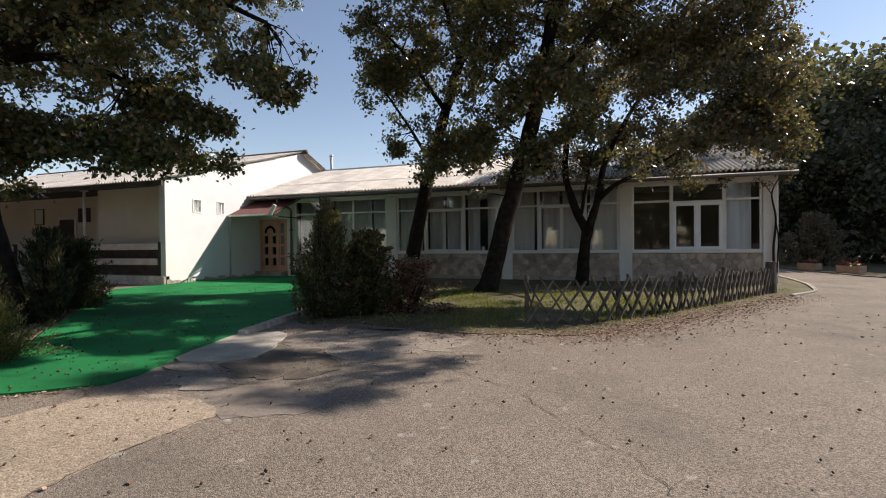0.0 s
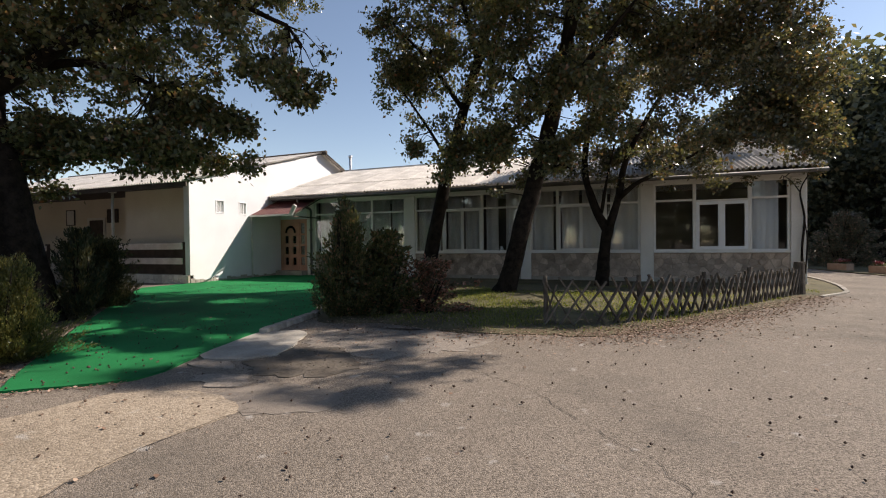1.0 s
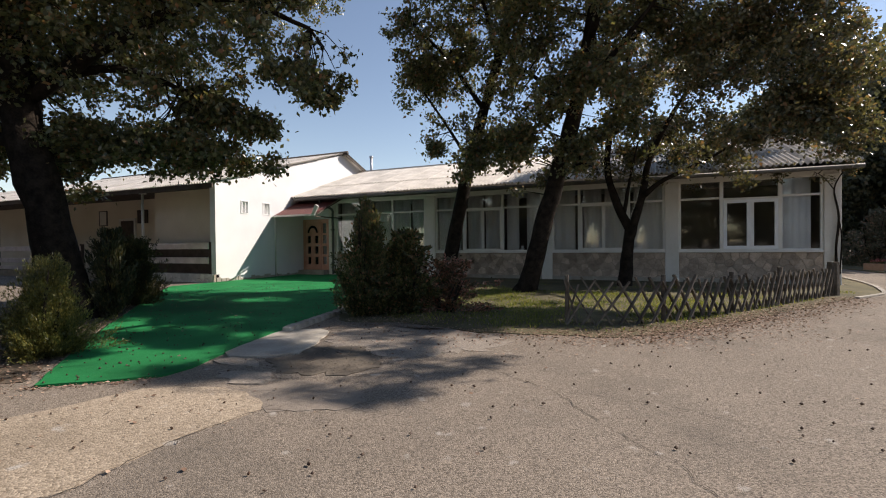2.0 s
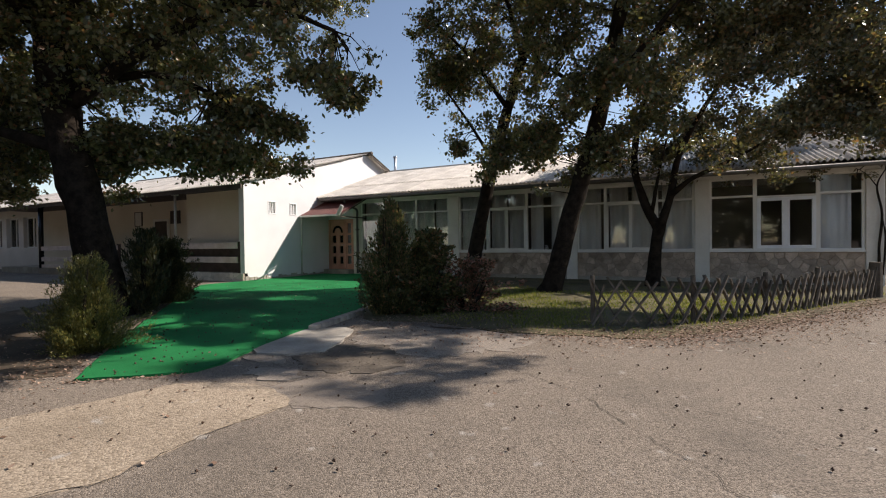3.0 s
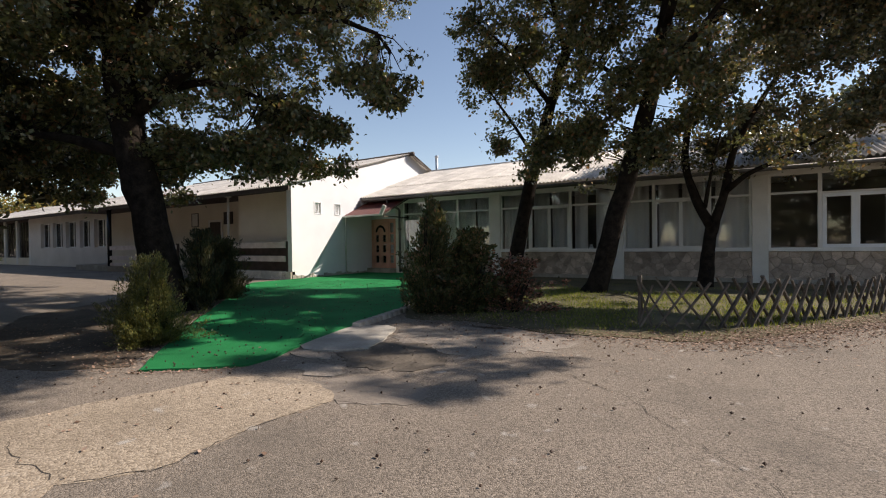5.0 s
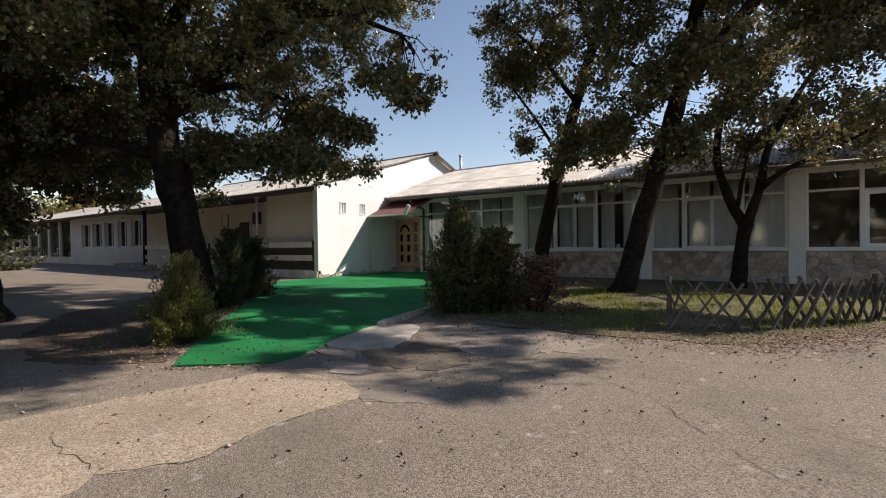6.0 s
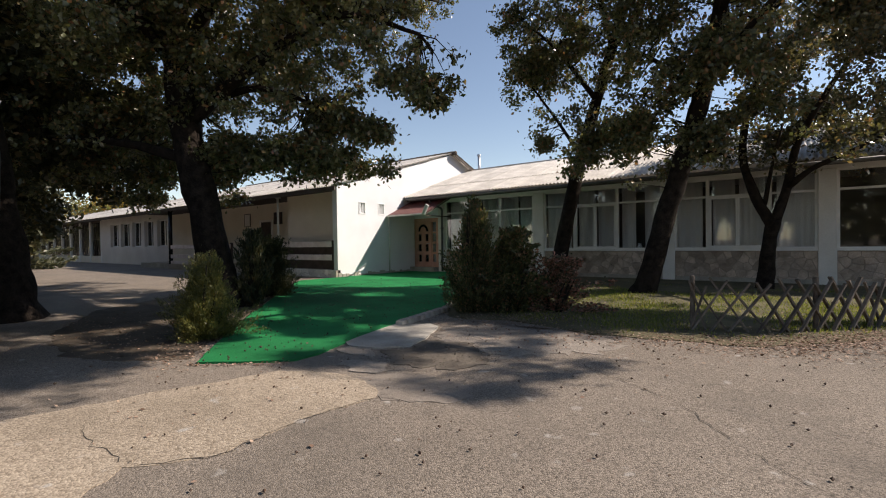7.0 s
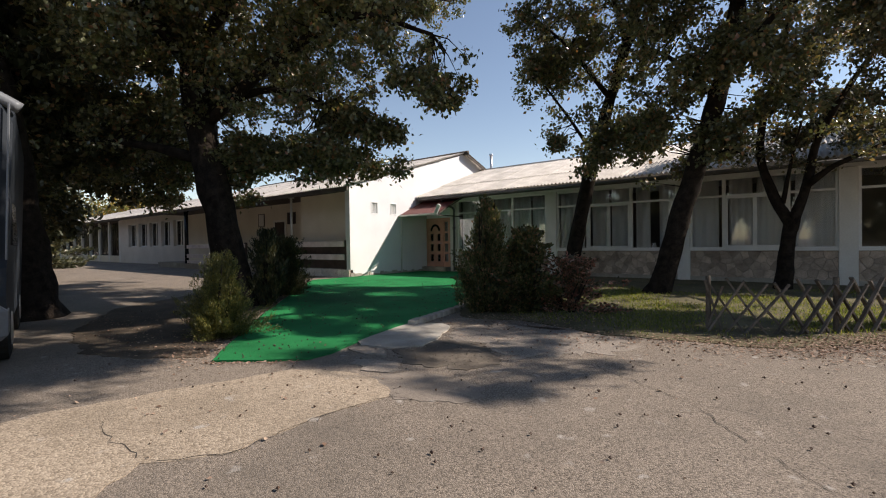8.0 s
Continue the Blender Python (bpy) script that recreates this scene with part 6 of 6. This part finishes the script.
bm.faces.new(rows[-1][::-1])
bmesh.ops.recalc_face_normals(bm, faces=bm.faces[:])
part("body", bm, M_VAN, van)
bm = bmesh.new()
q = [bm.verts.new(v) for v in ((-0.1, -0.87, 1.16), (-0.1, 0.87, 1.16), (-0.19, 0.93, 2.58), (-0.19, -0.93, 2.58))]
bmesh.ops.translate(bm, verts=bm.verts[:], vec=(0.014, 0, 0.006))
bmesh.ops.solidify(bm, geom=[bm.faces.new(q)], thickness=0.006)
part("windscreen", bm, M_BLACK, van, "dark windscreen")
part("bumper", boxes((-0.3, 0.12, -0.96, 0.96, 0.33, 0.66), bevel=0.05), M_VANWHITE, van, "pale grey bumper")
part("roof_lip", tube(bmesh.new(), spline([(-0.26, y, 2.9 - 0.24 * abs(y / 1.04) ** 2.5) for y in (-1.08, -0.9, -0.6, 0.0, 0.6, 0.9, 1.08)], 4), [0.06] * 25, 8), M_VANWHITE, van, "pale roof edge", smooth=True)
part("grille", boxes((0.0, 0.07, -0.5, 0.5, 0.72, 0.9), bevel=0.01), M_BLACK, van)
for s in (-1, 1):
    part("headlight", boxes((-0.1, 0.065, s * 0.72 - 0.16, s * 0.72 + 0.16, 0.72, 0.96), bevel=0.04), M_PVC, van)
    part("fog_lamp", boxes((0.1, 0.13, s * 0.7 - 0.09, s * 0.7 + 0.09, 0.42, 0.54), bevel=0.01), M_BLACK, van)
    part("rubber_seal", bar(bmesh.new(), (-0.16, s * 1.0, 2.66), (-0.06, s * 0.955, 1.1), 0.014, 0.014), M_VANWHITE, van)
    part("side_window", boxes((-1.9, -0.62, s * 0.975 - 0.012, s * 0.975 + 0.012, 1.25, 1.95), bevel=0.004), M_BLACK, van)
    for x in (-0.85, -3.3):
        bm = bmesh.new()
        tube(bm, [(x, s * 0.72, 0.34), (x, s * 0.74, 0.34), (x, s * 0.93, 0.34), (x, s * 0.95, 0.34)], [0.28, 0.34, 0.34, 0.28], 20)
        wh = part("wheel", bm, M_RUBBER, van)
        bm = bmesh.new()
        tube(bm, [(x, s * 0.945, 0.34), (x, s * 0.96, 0.34)], [0.2, 0.17], 16)
        part("rim", bm, M_STEEL, wh)
for s in (-0.35, 0.3):
    part("wiper", bar(bmesh.new(), (-0.07, s, 1.18), (-0.1, s + 0.4, 1.6), 0.02, 0.015), M_GUTTER, van)
van.matrix_basis = pose(-6.2, -0.16, 0, 0, 0, -9.8)

# ---- litter and grass ----
rng = np.random.default_rng(401)
pts = []
while len(pts) < 420:
    x, y = rng.uniform(-6, 8), rng.uniform(1.5, 12)
    if not inside(x, y, LAWN):
        pts.append((x, y, 0.004))
for a, b, n, wd in (((-1.5, 5.9), (-0.2, 6.05), 1000, 0.28), ((-0.2, 6.05), (2.0, 8.8), 6000, 0.3), ((2.0, 8.8), (4.0, 11.8), 4000, 0.28), ((-4.4, 5.7), (-1.4, 5.7), 700, 0.3), ((-5.0, 2.0), (-7.3, 3.5), 1100, 0.22), ((-5.4, 1.9), (-9.5, 2.6), 900, 0.4), ((-3.2, 4.9), (2.0, 7.4), 1500, 0.55), ((-4.0, 6.1), (-2.5, 7.1), 1500, 0.28), ((-7, 3.5), (-12.6, 8.5), 1100, 0.3), ((-4.2, 1.2), (-2.8, 2.4), 110, 0.5), ((-4.85, 2.1), (-4.05, 2.72), 260, 0.05)):
    t = rng.uniform(0, 1, n)
    pts += [(a[0] + (b[0] - a[0]) * q + rng.normal() * wd, a[1] + (b[1] - a[1]) * q + rng.normal() * wd, 0.012) for q in t]
pts = [p for p in pts if not inside(p[0], p[1], CARPET)]
for k in range(1500):
    x, y = rng.uniform(-9, 4), rng.uniform(6, 14.5)
    if inside(x, y, LAWN):
        pts.append((x, y, 0.018))
for k in range(500):
    x, y = rng.uniform(-12, -4), rng.uniform(2.3, 12)
    if inside(x, y, CARPET):
        pts.append((x, y, 0.03))
tagged(leaf_mesh("fallen_leaves", np.array(pts), 0.036 * rng.choice((0.5, 0.7, 1.0), len(pts)), rng, M_LITTER, droop=0.0, narrow=0.36, up=3.0, flat=0.1), "dry brown leaves scattered over the ground", "leaves", kind="stuff")
vs, fs = [], []
for k in range(1500):
    x, y = (rng.uniform(-6, 6.5), 1.0 + 8.5 * rng.uniform(0, 1) ** 1.2) if k < 420 else (rng.uniform(-11, -4), rng.uniform(2.2, 11))
    if inside(x, y, LAWN) or (k >= 420 and not inside(x, y, CARPET)):
        continue
    r, h, a = rng.uniform(0.006, 0.0125), rng.uniform(1.0, 1.7), rng.uniform(0, math.pi)
    u, w = (math.cos(a) * r * h, math.sin(a) * r * h), (-math.sin(a) * r, math.cos(a) * r)
    z = 0.006 + (0.02 if inside(x, y, CARPET) else 0.0)
    n = len(vs)
    vs += [(x + u[0], y + u[1], z + r * 0.7), (x + w[0], y + w[1], z + r * 0.7), (x - u[0], y - u[1], z + r * 0.7), (x - w[0], y - w[1], z + r * 0.7), (x, y, z + r * 1.7), (x, y, z - r * 0.3)]
    fs += [(n, n + 1, n + 4), (n + 1, n + 2, n + 4), (n + 2, n + 3, n + 4), (n + 3, n, n + 4), (n + 1, n, n + 5), (n + 2, n + 1, n + 5), (n + 3, n + 2, n + 5), (n, n + 3, n + 5)]
tagged(raw("fallen_acorns", vs, fs, M_ACORN), "small dark acorns scattered over the asphalt", "acorns", kind="stuff")
pts = []
while len(pts) < 26000:
    x, y = rng.uniform(-9, 5.6), rng.uniform(5.6, 16)
    if inside(x + 0.25, y - 0.5 * rng.uniform(0.1, 1.2), LAWN) and inside(x, y, LAWN) and noise.noise(Vector((x * 0.8, y * 0.8, 3))) > -0.02 + 0.2 * rng.normal() + max(0.0, y - 11.0) * 0.3 + max(0.0, 7.4 - y) * 0.25:
        pts.append((x, y, 0.006))
tagged(leaf_mesh("grass", np.array(pts), 0.05, rng, M_GRASS, droop=-2.2, narrow=0.09, up=0.2), "short patchy grass", "grass", kind="stuff")
